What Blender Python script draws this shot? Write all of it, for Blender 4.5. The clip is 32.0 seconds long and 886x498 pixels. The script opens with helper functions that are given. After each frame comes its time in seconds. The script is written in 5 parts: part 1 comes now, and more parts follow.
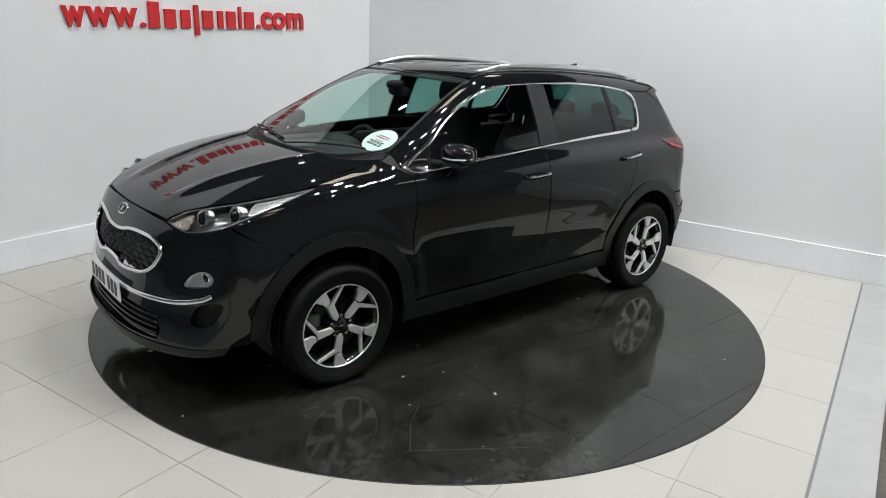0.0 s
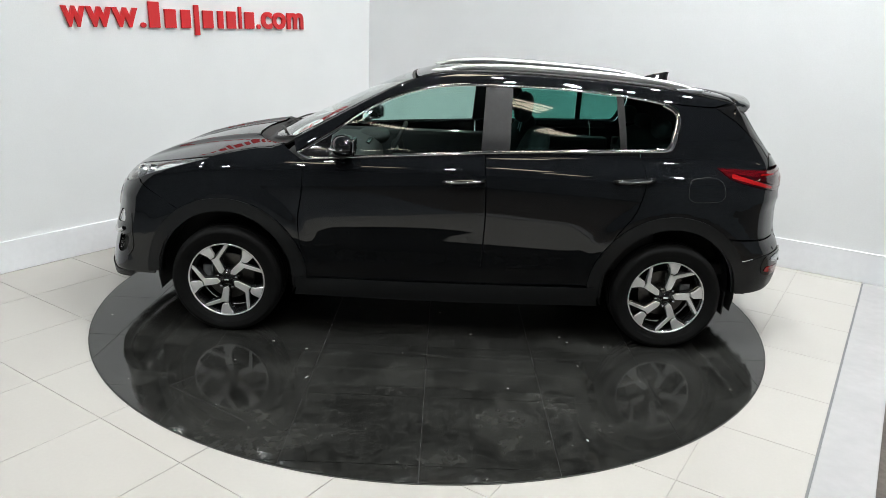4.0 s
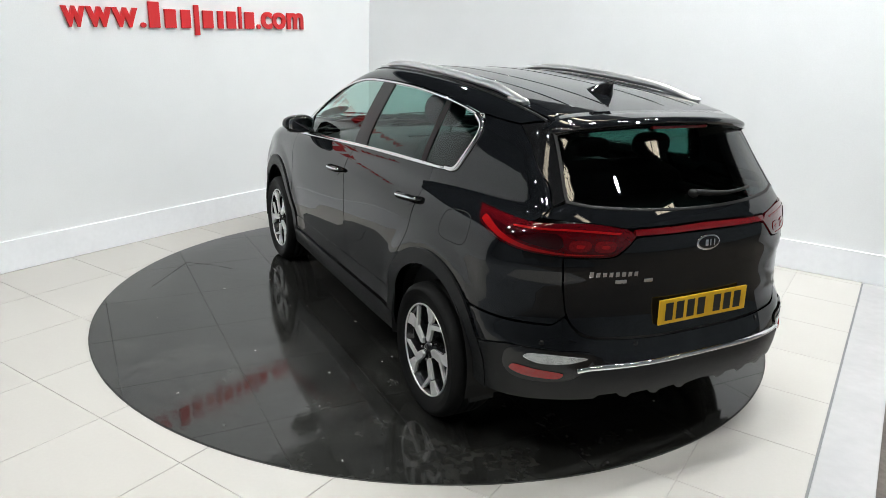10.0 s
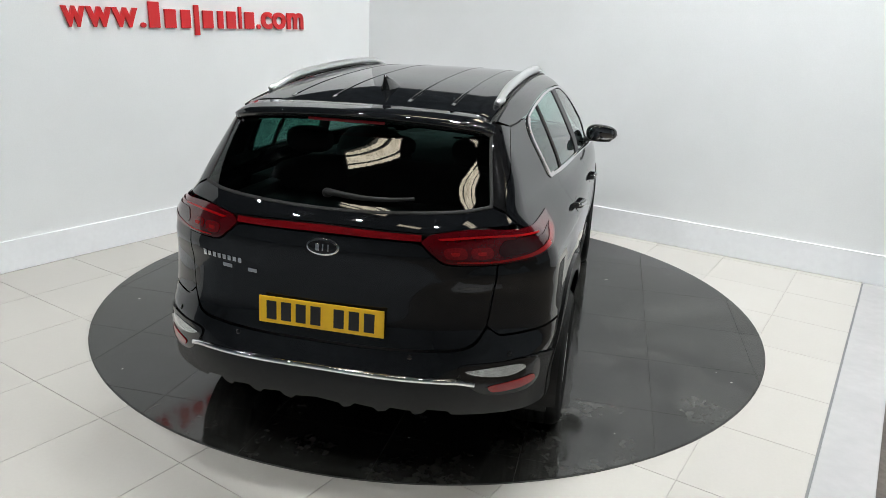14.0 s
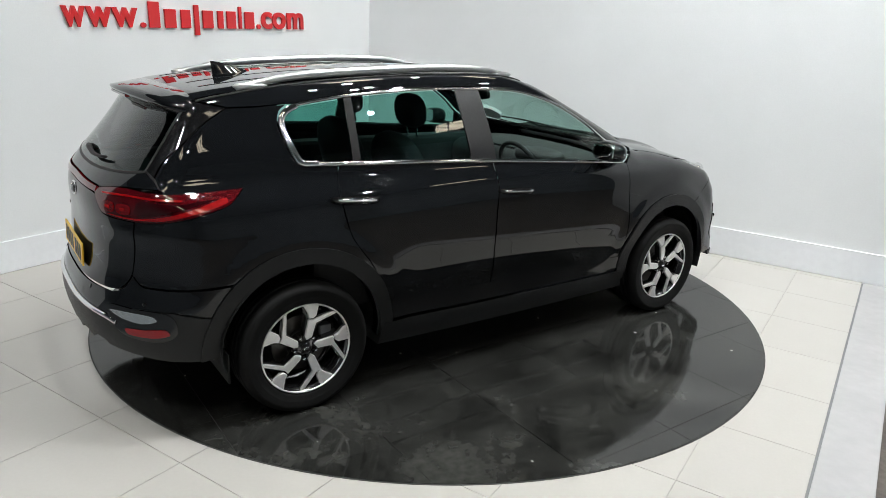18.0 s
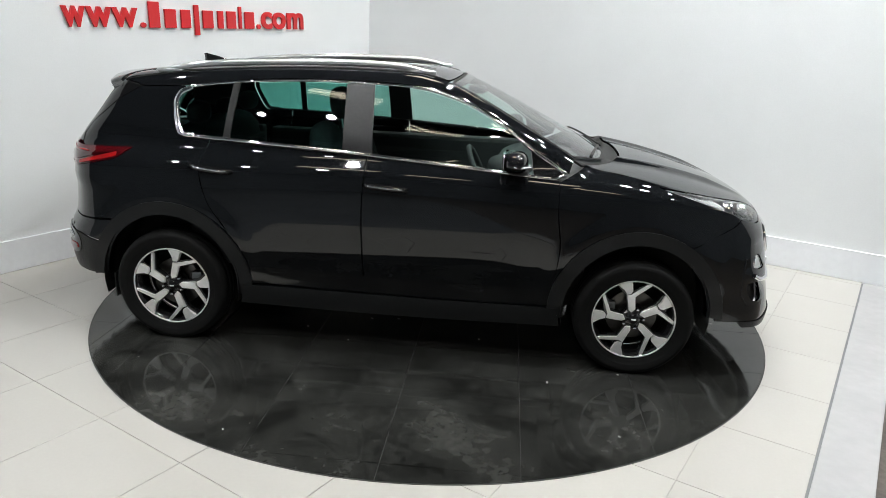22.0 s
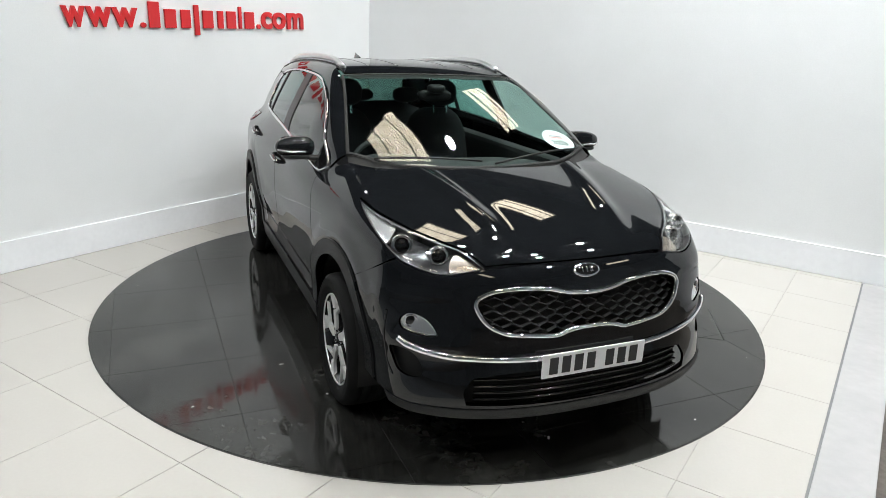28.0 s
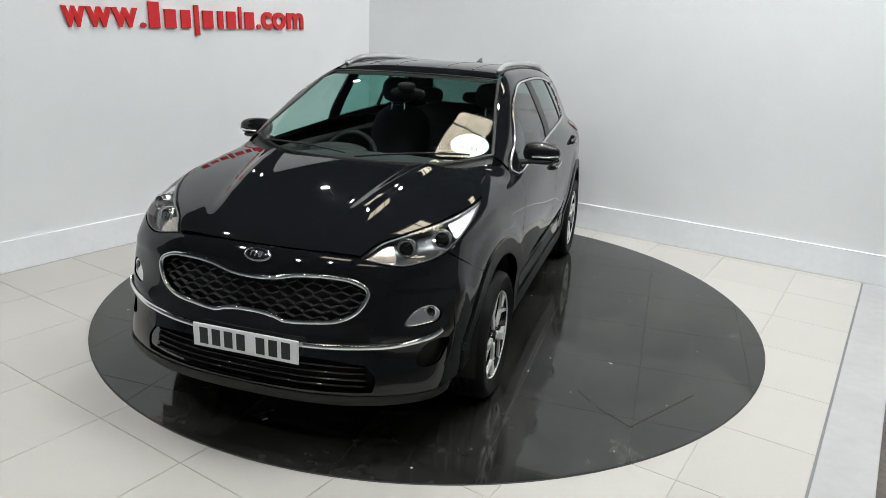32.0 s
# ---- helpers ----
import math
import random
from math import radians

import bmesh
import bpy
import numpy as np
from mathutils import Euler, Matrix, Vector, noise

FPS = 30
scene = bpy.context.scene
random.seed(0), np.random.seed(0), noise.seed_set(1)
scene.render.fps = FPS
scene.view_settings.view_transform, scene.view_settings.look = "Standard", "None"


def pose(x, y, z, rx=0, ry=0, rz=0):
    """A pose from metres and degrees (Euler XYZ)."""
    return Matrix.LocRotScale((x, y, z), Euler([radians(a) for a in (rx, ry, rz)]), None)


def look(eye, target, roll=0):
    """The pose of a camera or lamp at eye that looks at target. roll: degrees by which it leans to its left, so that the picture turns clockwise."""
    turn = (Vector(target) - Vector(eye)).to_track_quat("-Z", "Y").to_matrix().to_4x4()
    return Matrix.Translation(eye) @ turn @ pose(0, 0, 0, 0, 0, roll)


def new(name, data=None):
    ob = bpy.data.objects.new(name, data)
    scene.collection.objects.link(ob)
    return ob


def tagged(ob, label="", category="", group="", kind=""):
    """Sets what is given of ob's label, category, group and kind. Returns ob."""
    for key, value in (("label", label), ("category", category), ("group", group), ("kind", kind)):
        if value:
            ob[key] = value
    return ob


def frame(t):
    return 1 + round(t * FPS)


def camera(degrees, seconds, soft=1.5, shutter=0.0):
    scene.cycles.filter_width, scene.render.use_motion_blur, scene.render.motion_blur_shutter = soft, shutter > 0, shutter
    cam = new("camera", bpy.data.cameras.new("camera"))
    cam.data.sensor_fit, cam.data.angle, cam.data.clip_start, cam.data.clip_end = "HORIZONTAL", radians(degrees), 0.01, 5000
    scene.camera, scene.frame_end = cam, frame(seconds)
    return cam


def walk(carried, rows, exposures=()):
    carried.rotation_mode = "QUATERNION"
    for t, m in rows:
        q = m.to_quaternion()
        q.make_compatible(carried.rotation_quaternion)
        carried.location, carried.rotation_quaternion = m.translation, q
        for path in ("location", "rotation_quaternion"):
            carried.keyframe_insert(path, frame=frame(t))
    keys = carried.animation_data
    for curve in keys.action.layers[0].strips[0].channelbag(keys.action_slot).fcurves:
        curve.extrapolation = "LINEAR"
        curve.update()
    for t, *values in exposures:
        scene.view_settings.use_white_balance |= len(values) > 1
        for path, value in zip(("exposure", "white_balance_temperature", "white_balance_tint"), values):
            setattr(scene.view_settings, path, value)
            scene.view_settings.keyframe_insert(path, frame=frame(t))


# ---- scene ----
# ---- camera ----
cam = camera(65.08, 32.0, soft=0.8)
EYE = Vector((0.0, -4.728, 1.817))
YAW, PITCH = radians(-0.855), radians(17.257)
VIEW = look(EYE, EYE + Vector((-math.sin(YAW) * math.cos(PITCH), math.cos(YAW) * math.cos(PITCH), -math.sin(PITCH))), 2.477)
walk(cam, [(0.0, VIEW), (32.0, VIEW)], [(0.0, -0.36), (1.0, -0.16), (3.0, -0.10), (6.0, 0.04), (12.0, 0.06), (13.0, -0.12), (20.0, -0.14), (23.0, -0.03), (28.0, 0.02), (29.0, 0.0), (30.0, -0.20), (32.0, -0.25)])

# the turntable's angle, every four seconds, and the car's place on it
TURN_T = (0, 4, 8, 12, 16, 20, 24, 28, 32)
TURN_A = (219.68, 179.44, 138.49, 96.83, 54.92, 14.39, -25.46, -67.05, -108.28)
CAR_OFF = (-0.098, -0.132)


# ---- world ----
world = bpy.data.worlds.new("world")
scene.world = world
world.use_nodes = True
world.node_tree.nodes["Background"].inputs[0].default_value = (0.6, 0.65, 0.7, 1)
world.node_tree.nodes["Background"].inputs[1].default_value = 0.02


# ---- materials ----
def material(name, color, rough=0.5, metal=0.0, coat=0.0, coat_rough=0.03, grain=0.0, grain_size=40.0, bump=0.0, bump_size=80.0,
             spec=0.5, spread=0.0, emit=None, strength=0.0, rough_var=0.0, stain=0.0):
    """A principled material with two scales of colour variation, uneven gloss and fine relief."""
    m = bpy.data.materials.new(name)
    m.use_nodes = True
    nt = m.node_tree
    b = nt.nodes["Principled BSDF"]
    b.inputs["Base Color"].default_value = (*color, 1)
    b.inputs["Roughness"].default_value = rough
    b.inputs["Metallic"].default_value = metal
    b.inputs["Coat Weight"].default_value = coat
    b.inputs["Coat Roughness"].default_value = coat_rough
    b.inputs["Specular IOR Level"].default_value = spec
    if emit:
        b.inputs["Emission Color"].default_value = (*emit, 1)
        b.inputs["Emission Strength"].default_value = strength
    co = nt.nodes.new("ShaderNodeTexCoord")

    def fuzz(size, detail=6):
        n = nt.nodes.new("ShaderNodeTexNoise")
        n.inputs["Scale"].default_value, n.inputs["Detail"].default_value = size, detail
        nt.links.new(co.outputs["Object"], n.inputs["Vector"])
        return n.outputs["Fac"]

    def mapped(src, lo, hi):
        n = nt.nodes.new("ShaderNodeMapRange")
        n.inputs["From Min"].default_value, n.inputs["From Max"].default_value = 0.3, 0.7
        n.inputs["To Min"].default_value, n.inputs["To Max"].default_value = lo, hi
        nt.links.new(src, n.inputs["Value"])
        return n.outputs["Result"]

    def mult(a, bb):
        n = nt.nodes.new("ShaderNodeMath")
        n.operation = "MULTIPLY"
        nt.links.new(a, n.inputs[0])
        nt.links.new(bb, n.inputs[1])
        return n.outputs[0]

    if grain or stain or spread:
        v = mapped(fuzz(grain_size), 1 - grain, 1 + grain)
        if stain:
            v = mult(v, mapped(fuzz(2.3, 4), 1 - stain, 1 + stain * 0.5))
        if spread:
            o = nt.nodes.new("ShaderNodeObjectInfo")
            r = nt.nodes.new("ShaderNodeMapRange")
            r.inputs["To Min"].default_value, r.inputs["To Max"].default_value = 1 - spread, 1 + spread
            nt.links.new(o.outputs["Random"], r.inputs["Value"])
            v = mult(v, r.outputs["Result"])
        mix = nt.nodes.new("ShaderNodeVectorMath")
        mix.operation = "SCALE"
        mix.inputs[0].default_value = color
        nt.links.new(v, mix.inputs["Scale"])
        nt.links.new(mix.outputs[0], b.inputs["Base Color"])
    if rough_var:
        nt.links.new(mapped(fuzz(3.1, 8), max(0.0, rough - rough_var), rough + rough_var), b.inputs["Roughness"])
    if bump:
        n = nt.nodes.new("ShaderNodeBump")
        n.inputs["Strength"].default_value, n.inputs["Distance"].default_value = bump, 0.002
        nt.links.new(fuzz(bump_size), n.inputs["Height"])
        nt.links.new(n.outputs[0], b.inputs["Normal"])
    return m


def glass_material(name, tint, gloss=1.0):
    m = bpy.data.materials.new(name)
    m.use_nodes = True
    nt = m.node_tree
    nt.nodes.remove(nt.nodes["Principled BSDF"])
    tr = nt.nodes.new("ShaderNodeBsdfTransparent")
    tr.inputs[0].default_value = (*tint, 1)
    gl = nt.nodes.new("ShaderNodeBsdfGlossy")
    gl.inputs["Roughness"].default_value = 0.01
    gl.inputs["Color"].default_value = (gloss, gloss, gloss, 1)
    lw = nt.nodes.new("ShaderNodeLayerWeight")
    lw.inputs[0].default_value = 0.5
    pw = nt.nodes.new("ShaderNodeMath")
    pw.operation, pw.inputs[1].default_value = "POWER", 5.0
    nt.links.new(lw.outputs["Facing"], pw.inputs[0])
    fr = nt.nodes.new("ShaderNodeMath")
    fr.operation, fr.inputs[1].default_value, fr.inputs[2].default_value = "MULTIPLY_ADD", 0.95, 0.05
    nt.links.new(pw.outputs[0], fr.inputs[0])
    mix = nt.nodes.new("ShaderNodeMixShader")
    nt.links.new(fr.outputs[0], mix.inputs[0])
    nt.links.new(tr.outputs[0], mix.inputs[1])
    nt.links.new(gl.outputs[0], mix.inputs[2])
    nt.links.new(mix.outputs[0], nt.nodes["Material Output"].inputs[0])
    return m


WALL = material("white_wall_paint", (0.78, 0.79, 0.80), 0.75, grain=0.015, grain_size=90, bump=0.15, bump_size=120, stain=0.02)
SKIRT = material("white_gloss_paint", (0.83, 0.84, 0.87), 0.35, grain=0.02, grain_size=25, stain=0.03)
TILE = material("cream_porcelain", (0.44, 0.42, 0.392), 0.33, grain=0.012, grain_size=60, spread=0.015, stain=0.015, rough_var=0.015)
GROUT = material("grey_grout", (0.36, 0.34, 0.315), 0.9, grain=0.2, grain_size=60)
STRIP = material("white_edge_board", (0.39, 0.382, 0.385), 0.5, grain=0.04, grain_size=14, stain=0.06)
OAK = material("brown_floorboards", (0.125, 0.105, 0.088), 0.45, grain=0.25, grain_size=30, stain=0.2)
SLABGREY = material("unseen_grey_floor", (0.18, 0.19, 0.205), 0.5, grain=0.15, grain_size=20, stain=0.2)
DISC = material("black_gloss_panel", (0.020, 0.020, 0.0186), 0.08, grain=0.5, grain_size=24, rough_var=0.055, stain=0.6, bump=0.22, bump_size=9.0)
dusty = DISC.node_tree
wipe = dusty.nodes.new("ShaderNodeTexNoise")
wipe.inputs["Scale"].default_value, wipe.inputs["Detail"].default_value, wipe.inputs["Distortion"].default_value = 1.7, 9.0, 1.6
film = dusty.nodes.new("ShaderNodeValToRGB")
film.color_ramp.elements[0].position, film.color_ramp.elements[0].color = 0.48, (0.0, 0.0, 0.0, 1)
film.color_ramp.elements[1].position, film.color_ramp.elements[1].color = 0.78, (0.022, 0.022, 0.020, 1)
more = dusty.nodes.new("ShaderNodeVectorMath")
where = dusty.nodes.new("ShaderNodeTexCoord")
dusty.links.new(where.outputs["Object"], wipe.inputs["Vector"])
dusty.links.new(wipe.outputs["Fac"], film.inputs["Fac"])
shade = dusty.nodes["Principled BSDF"].inputs["Base Color"]
dusty.links.new(shade.links[0].from_socket, more.inputs[0])
dusty.links.new(film.outputs["Color"], more.inputs[1])
dusty.links.new(more.outputs[0], shade)
GRIT = material("pale_grit", (0.42, 0.41, 0.39), 0.7, grain=0.2, grain_size=200)
GAP = material("black_rubber_gap", (0.01, 0.01, 0.01), 0.8)
JOINT = material("dusty_grey_joint", (0.030, 0.030, 0.029), 0.8, grain=0.3, grain_size=20)
RED = material("red_acrylic", (0.62, 0.018, 0.022), 0.35, grain=0.03, grain_size=30)
ROOF = material("dark_steel_deck", (0.045, 0.050, 0.057), 0.7, grain=0.2, grain_size=12, stain=0.3)
STEEL = material("grey_painted_steel", (0.16, 0.165, 0.17), 0.5, grain=0.1, grain_size=20)
HALL = material("unseen_grey_surround", (0.24, 0.265, 0.292), 0.8, grain=0.1, grain_size=6, stain=0.2)
SKYPANE = material("rooflight_sheet", (0.6, 0.55, 0.45), 0.6, emit=(1.0, 0.90, 0.72), strength=12.0)
b = SKYPANE.node_tree
dirt = b.nodes.new("ShaderNodeTexNoise")
dirt.inputs["Scale"].default_value, dirt.inputs["Detail"].default_value = 5.0, 8.0
ramp = b.nodes.new("ShaderNodeValToRGB")
ramp.color_ramp.elements[0].position, ramp.color_ramp.elements[0].color = 0.35, (0.42, 0.36, 0.26, 1)
ramp.color_ramp.elements[1].position, ramp.color_ramp.elements[1].color = 0.6, (1.0, 0.90, 0.72, 1)
b.links.new(dirt.outputs["Fac"], ramp.inputs["Fac"])
b.links.new(ramp.outputs["Color"], b.nodes["Principled BSDF"].inputs["Emission Color"])
LAMP = material("lamp_glow", (0.9, 0.9, 0.9), 0.5, emit=(0.935, 0.975, 0.977), strength=815.0)
PAINT = material("black_gloss_paint", (0.0062, 0.0069, 0.0080), 0.028, spec=0.5, grain=0.3, grain_size=500)
CLAD = material("charcoal_plastic", (0.0090, 0.0096, 0.0102), 0.42, spec=0.32, grain=0.1, grain_size=50, bump=0.4, bump_size=900)
LAMPGREY = material("grey_lamp_housing", (0.07, 0.07, 0.073), 0.2, metal=0.6, grain=0.1, grain_size=60)
INDICATOR = material("ribbed_indicator", (0.50, 0.43, 0.37), 0.25, metal=0.8, grain=0.25, grain_size=160)
SHROUD = material("silver_shroud", (0.78, 0.78, 0.78), 0.16, metal=1.0, grain=0.05, grain_size=60)
BEZEL = material("grey_lamp_bezel", (0.10, 0.10, 0.105), 0.35, metal=0.3, grain=0.1, grain_size=60)
MIRROR = material("mirror_glass", (0.45, 0.46, 0.47), 0.02, metal=1.0)
BLACK = material("satin_black_plastic", (0.011, 0.011, 0.011), 0.5, spec=0.25, grain=0.1, grain_size=40)
GLOSSB = material("gloss_black_plastic", (0.0075, 0.0075, 0.008), 0.07, grain=0.2, grain_size=90)
CHROME = material("chrome", (0.82, 0.82, 0.83), 0.07, metal=1.0)
SATIN = material("satin_silver", (0.72, 0.73, 0.74), 0.28, metal=0.9)
RUBBER = material("tyre_rubber", (0.0065, 0.0065, 0.0065), 0.62, spec=0.15, grain=0.15, grain_size=30, bump=0.3, bump_size=300)
ALLOY = material("machined_alloy", (0.84, 0.83, 0.82), 0.33, metal=0.5, grain=0.03, grain_size=60)
DARKALLOY = material("gloss_black_alloy", (0.012, 0.012, 0.013), 0.2, coat=0.8)
DISCBRAKE = material("brake_steel", (0.10, 0.095, 0.09), 0.35, metal=0.9, grain=0.1, grain_size=50)
CABIN = material("black_cabin_trim", (0.018, 0.018, 0.019), 0.7, grain=0.1, grain_size=80)
CLOTH = material("black_seat_cloth", (0.020, 0.020, 0.022), 0.9, grain=0.25, grain_size=200, bump=0.4, bump_size=500)
REDLENS = material("red_lamp_lens", (0.066, 0.002, 0.004), 0.06, coat=0.6, grain=0.1, grain_size=160)
REDCORE = material("deep_red_lamp_core", (0.13, 0.003, 0.005), 0.12, coat=0.6, grain=0.3, grain_size=160)
SMOKERED = material("smoked_red_lens", (0.022, 0.001, 0.002), 0.06, coat=0.6)
BRIGHTRED = material("bright_red_reflector", (0.26, 0.005, 0.006), 0.12, coat=0.6, grain=0.2, grain_size=200)
CLEARLENS = material("silver_lamp_reflector", (0.85, 0.85, 0.85), 0.25, metal=0.75, grain=0.12, grain_size=120)
CLEARWHITE = material("clear_ribbed_lens", (0.60, 0.61, 0.62), 0.12, metal=0.85, grain=0.2, grain_size=40, bump=0.6, bump_size=160)
PILLAR = material("matt_black_film", (0.02, 0.02, 0.021), 0.4, spec=0.4, grain=0.1, grain_size=60)
WHITEP = material("white_plate", (0.80, 0.80, 0.82), 0.35, grain=0.02, grain_size=60)
YELLOWP = material("yellow_plate", (0.85, 0.50, 0.02), 0.35, grain=0.02, grain_size=60)
MESH = material("dark_grey_grille", (0.045, 0.045, 0.047), 0.16, grain=0.15, grain_size=60)
INK = material("black_ink", (0.012, 0.012, 0.014), 0.45)
STICKER = material("white_sticker", (0.85, 0.85, 0.85), 0.5)
GLASS = glass_material("green_tint_glass", (0.66, 0.84, 0.79))
PRIVACY = glass_material("privacy_glass", (0.27, 0.54, 0.49))
REARGLASS = glass_material("dark_rear_glass", (0.12, 0.22, 0.20))
SCREEN = glass_material("windscreen_glass", (0.70, 0.86, 0.82))
LENS = glass_material("clear_lens", (0.93, 0.95, 0.95))


# ---- mesh helpers ----
def mesh_from(name, verts, faces, mat, smooth=False, normals=None):
    me = bpy.data.meshes.new(name)
    me.from_pydata([tuple(float(q) for q in v) for v in verts], [], faces)
    me.materials.append(mat)
    if smooth:
        me.polygons.foreach_set("use_smooth", [True] * len(me.polygons))
    if normals is not None:
        me.normals_split_custom_set_from_vertices([tuple(float(q) for q in n) for n in normals])
    me.update()
    return me


def put(name, me, parent=None, label="", m=None):
    ob = new(name, me)
    if m is not None:
        ob.matrix_basis = m
    ob.parent = parent
    if label:
        ob["label"] = label
    return ob


def part(name, bm, mat, parent, label="", smooth=False, m=None):
    me = bpy.data.meshes.new(name)
    bm.to_mesh(me)
    bm.free()
    me.materials.append(mat)
    if smooth:
        me.polygons.foreach_set("use_smooth", [True] * len(me.polygons))
    return put(name, me, parent, label, m)


def box_bm(x0, x1, y0, y1, z0, z1, bevel=0.0, segs=2, bm=None):
    own = bmesh.new()
    vs = [own.verts.new((x, y, z)) for x in (x0, x1) for y in (y0, y1) for z in (z0, z1)]
    for f in ((0, 1, 3, 2), (4, 6, 7, 5), (0, 4, 5, 1), (2, 3, 7, 6), (0, 2, 6, 4), (1, 5, 7, 3)):
        own.faces.new([vs[i] for i in f])
    if bevel:
        bmesh.ops.bevel(own, geom=own.edges[:], offset=bevel, segments=segs, affect="EDGES", profile=0.6)
    return own


def lathe(profile, n=48, axis="z"):
    """Turns a list of (radius, height) round an axis."""
    bm = bmesh.new()
    rings = []
    for r, h in profile:
        ring = []
        for i in range(n):
            a = 2 * math.pi * i / n
            p = (r * math.cos(a), r * math.sin(a), h)
            ring.append(bm.verts.new(p if axis == "z" else (p[0], p[2], p[1])))
        rings.append(ring)
    for a, b in zip(rings, rings[1:]):
        for i in range(n):
            q = [a[i], a[(i + 1) % n], b[(i + 1) % n], b[i]]
            bm.faces.new(q if axis == "z" else q[::-1])
    return bm


def tube(path, radius, n=8, closed=False, flat=1.0, up=(0, 0, 1)):
    """A tube along a list of points; flat squeezes it along `up`."""
    bm = bmesh.new()
    pts = [Vector(p) for p in path]
    rings = []
    for i, p in enumerate(pts):
        a = pts[(i - 1) % len(pts)] if closed or i else p
        b = pts[(i + 1) % len(pts)] if closed or i < len(pts) - 1 else p
        d = (b - a).normalized()
        s = d.cross(Vector(up))
        s = s.normalized() if s.length > 1e-6 else Vector((1, 0, 0))
        w = s.cross(d).normalized()
        r = radius[i] if isinstance(radius, (list, tuple)) else radius
        rings.append([bm.verts.new(p + s * (r * math.cos(q)) + w * (r * flat * math.sin(q))) for q in (2 * math.pi * k / n for k in range(n))])
    loop = list(zip(rings, rings[1:])) + ([(rings[-1], rings[0])] if closed else [])
    for a, b in loop:
        for k in range(n):
            bm.faces.new((a[k], a[(k + 1) % n], b[(k + 1) % n], b[k]))
    if not closed:
        bm.faces.new(rings[0][::-1])
        bm.faces.new(rings[-1])
    bmesh.ops.recalc_face_normals(bm, faces=bm.faces[:])
    return bm


def slab_bm(outline, z0, z1, bevel=0.0):
    """A flat piece with the outline (x, y), from z0 to z1."""
    bm = bmesh.new()
    lo = [bm.verts.new((x, y, z0)) for x, y in outline]
    hi = [bm.verts.new((x, y, z1)) for x, y in outline]
    top = bm.faces.new(hi)
    bm.faces.new(lo[::-1])
    for i in range(len(lo)):
        j = (i + 1) % len(lo)
        bm.faces.new((lo[i], lo[j], hi[j], hi[i]))
    bmesh.ops.recalc_face_normals(bm, faces=bm.faces[:])
    if bevel:
        bmesh.ops.bevel(bm, geom=list(top.edges), offset=bevel, segments=2, affect="EDGES")
    return bm
# ---- the hall: u runs along the left wall towards the back, v along the back wall to the right ----
ORG = Vector((-1.552, -1.805, 0))
UA = Vector((0.5561, 0.8311, 0))
VA = Vector((0.8311, -0.5561, 0))
HALLM = Matrix.Translation(ORG) @ Matrix.Rotation(math.atan2(VA.y, VA.x), 4, "Z")   # local x = v, local y = u
BACK_U, LEFT_V, EDGE_V, TSIZE = 4.88, -2.39, 2.87, 0.597
WALL_H = 3.0
STAGE_U = -0.9


def hall_box(name, v0, v1, u0, u1, z0, z1, mat, bevel=0.0, parent=None):
    ob = part(name, box_bm(v0, v1, u0, u1, z0, z1, bevel), mat, parent)
    ob.matrix_basis = HALLM
    return ob


tagged(hall_box("wall_left", LEFT_V - 0.12, LEFT_V, STAGE_U - 0.3, BACK_U + 0.12, -0.12, WALL_H, WALL), "smooth white-painted display wall with red sign letters", "wall", kind="structure")
tagged(hall_box("wall_back", LEFT_V, 5.6, BACK_U, BACK_U + 0.12, -0.12, WALL_H, WALL), "smooth white-painted display wall behind the turntable", "wall", kind="structure")
tagged(hall_box("baseboard_left", LEFT_V, LEFT_V + 0.018, STAGE_U, BACK_U - 0.018, 0, 0.235, SKIRT, 0.004), "tall white gloss-painted skirting board", "skirting", kind="structure")
tagged(hall_box("baseboard_back", LEFT_V, 5.6, BACK_U - 0.018, BACK_U, 0, 0.252, SKIRT, 0.004), "tall white gloss-painted skirting board", "skirting", kind="structure")
floor = tagged(hall_box("floor", LEFT_V, EDGE_V, STAGE_U, BACK_U, -0.08, -0.004, GROUT), "cream porcelain floor tiles with thin grey joints", "tiled floor", kind="structure")
tagged(hall_box("trim_edge_board", EDGE_V + 0.012, EDGE_V + 0.252, STAGE_U, BACK_U - 0.02, -0.08, 0.003, STRIP, 0.004), "white painted board along the edge of the tiled floor", "floor edging", kind="structure")
tagged(hall_box("trim_joint", EDGE_V, EDGE_V + 0.012, STAGE_U, BACK_U - 0.02, -0.08, -0.006, STEEL), "dark joint between tiles and edge board", "floor joint", kind="structure")
outer = tagged(hall_box("floor_showroom", EDGE_V + 0.259, 9.0, -9.0, 9.0, -0.3, -0.10, OAK), "brown showroom floor beside the raised tiled stage", "floor", kind="structure")
tagged(hall_box("ground", -9.0, 9.0, -9.0, 9.0, -0.5, -0.32, HALL), "grey concrete slab under the hall", "floor slab", kind="structure")
# Unseen floor, its grey made up to give the tailgate a neutral reflection.
tagged(hall_box("floor_behind", -9.0, EDGE_V + 0.25, -9.0, STAGE_U - 0.02, -0.3, -0.10, SLABGREY), "unseen grey floor added in front of the stage for the car's reflections", "floor", kind="structure")
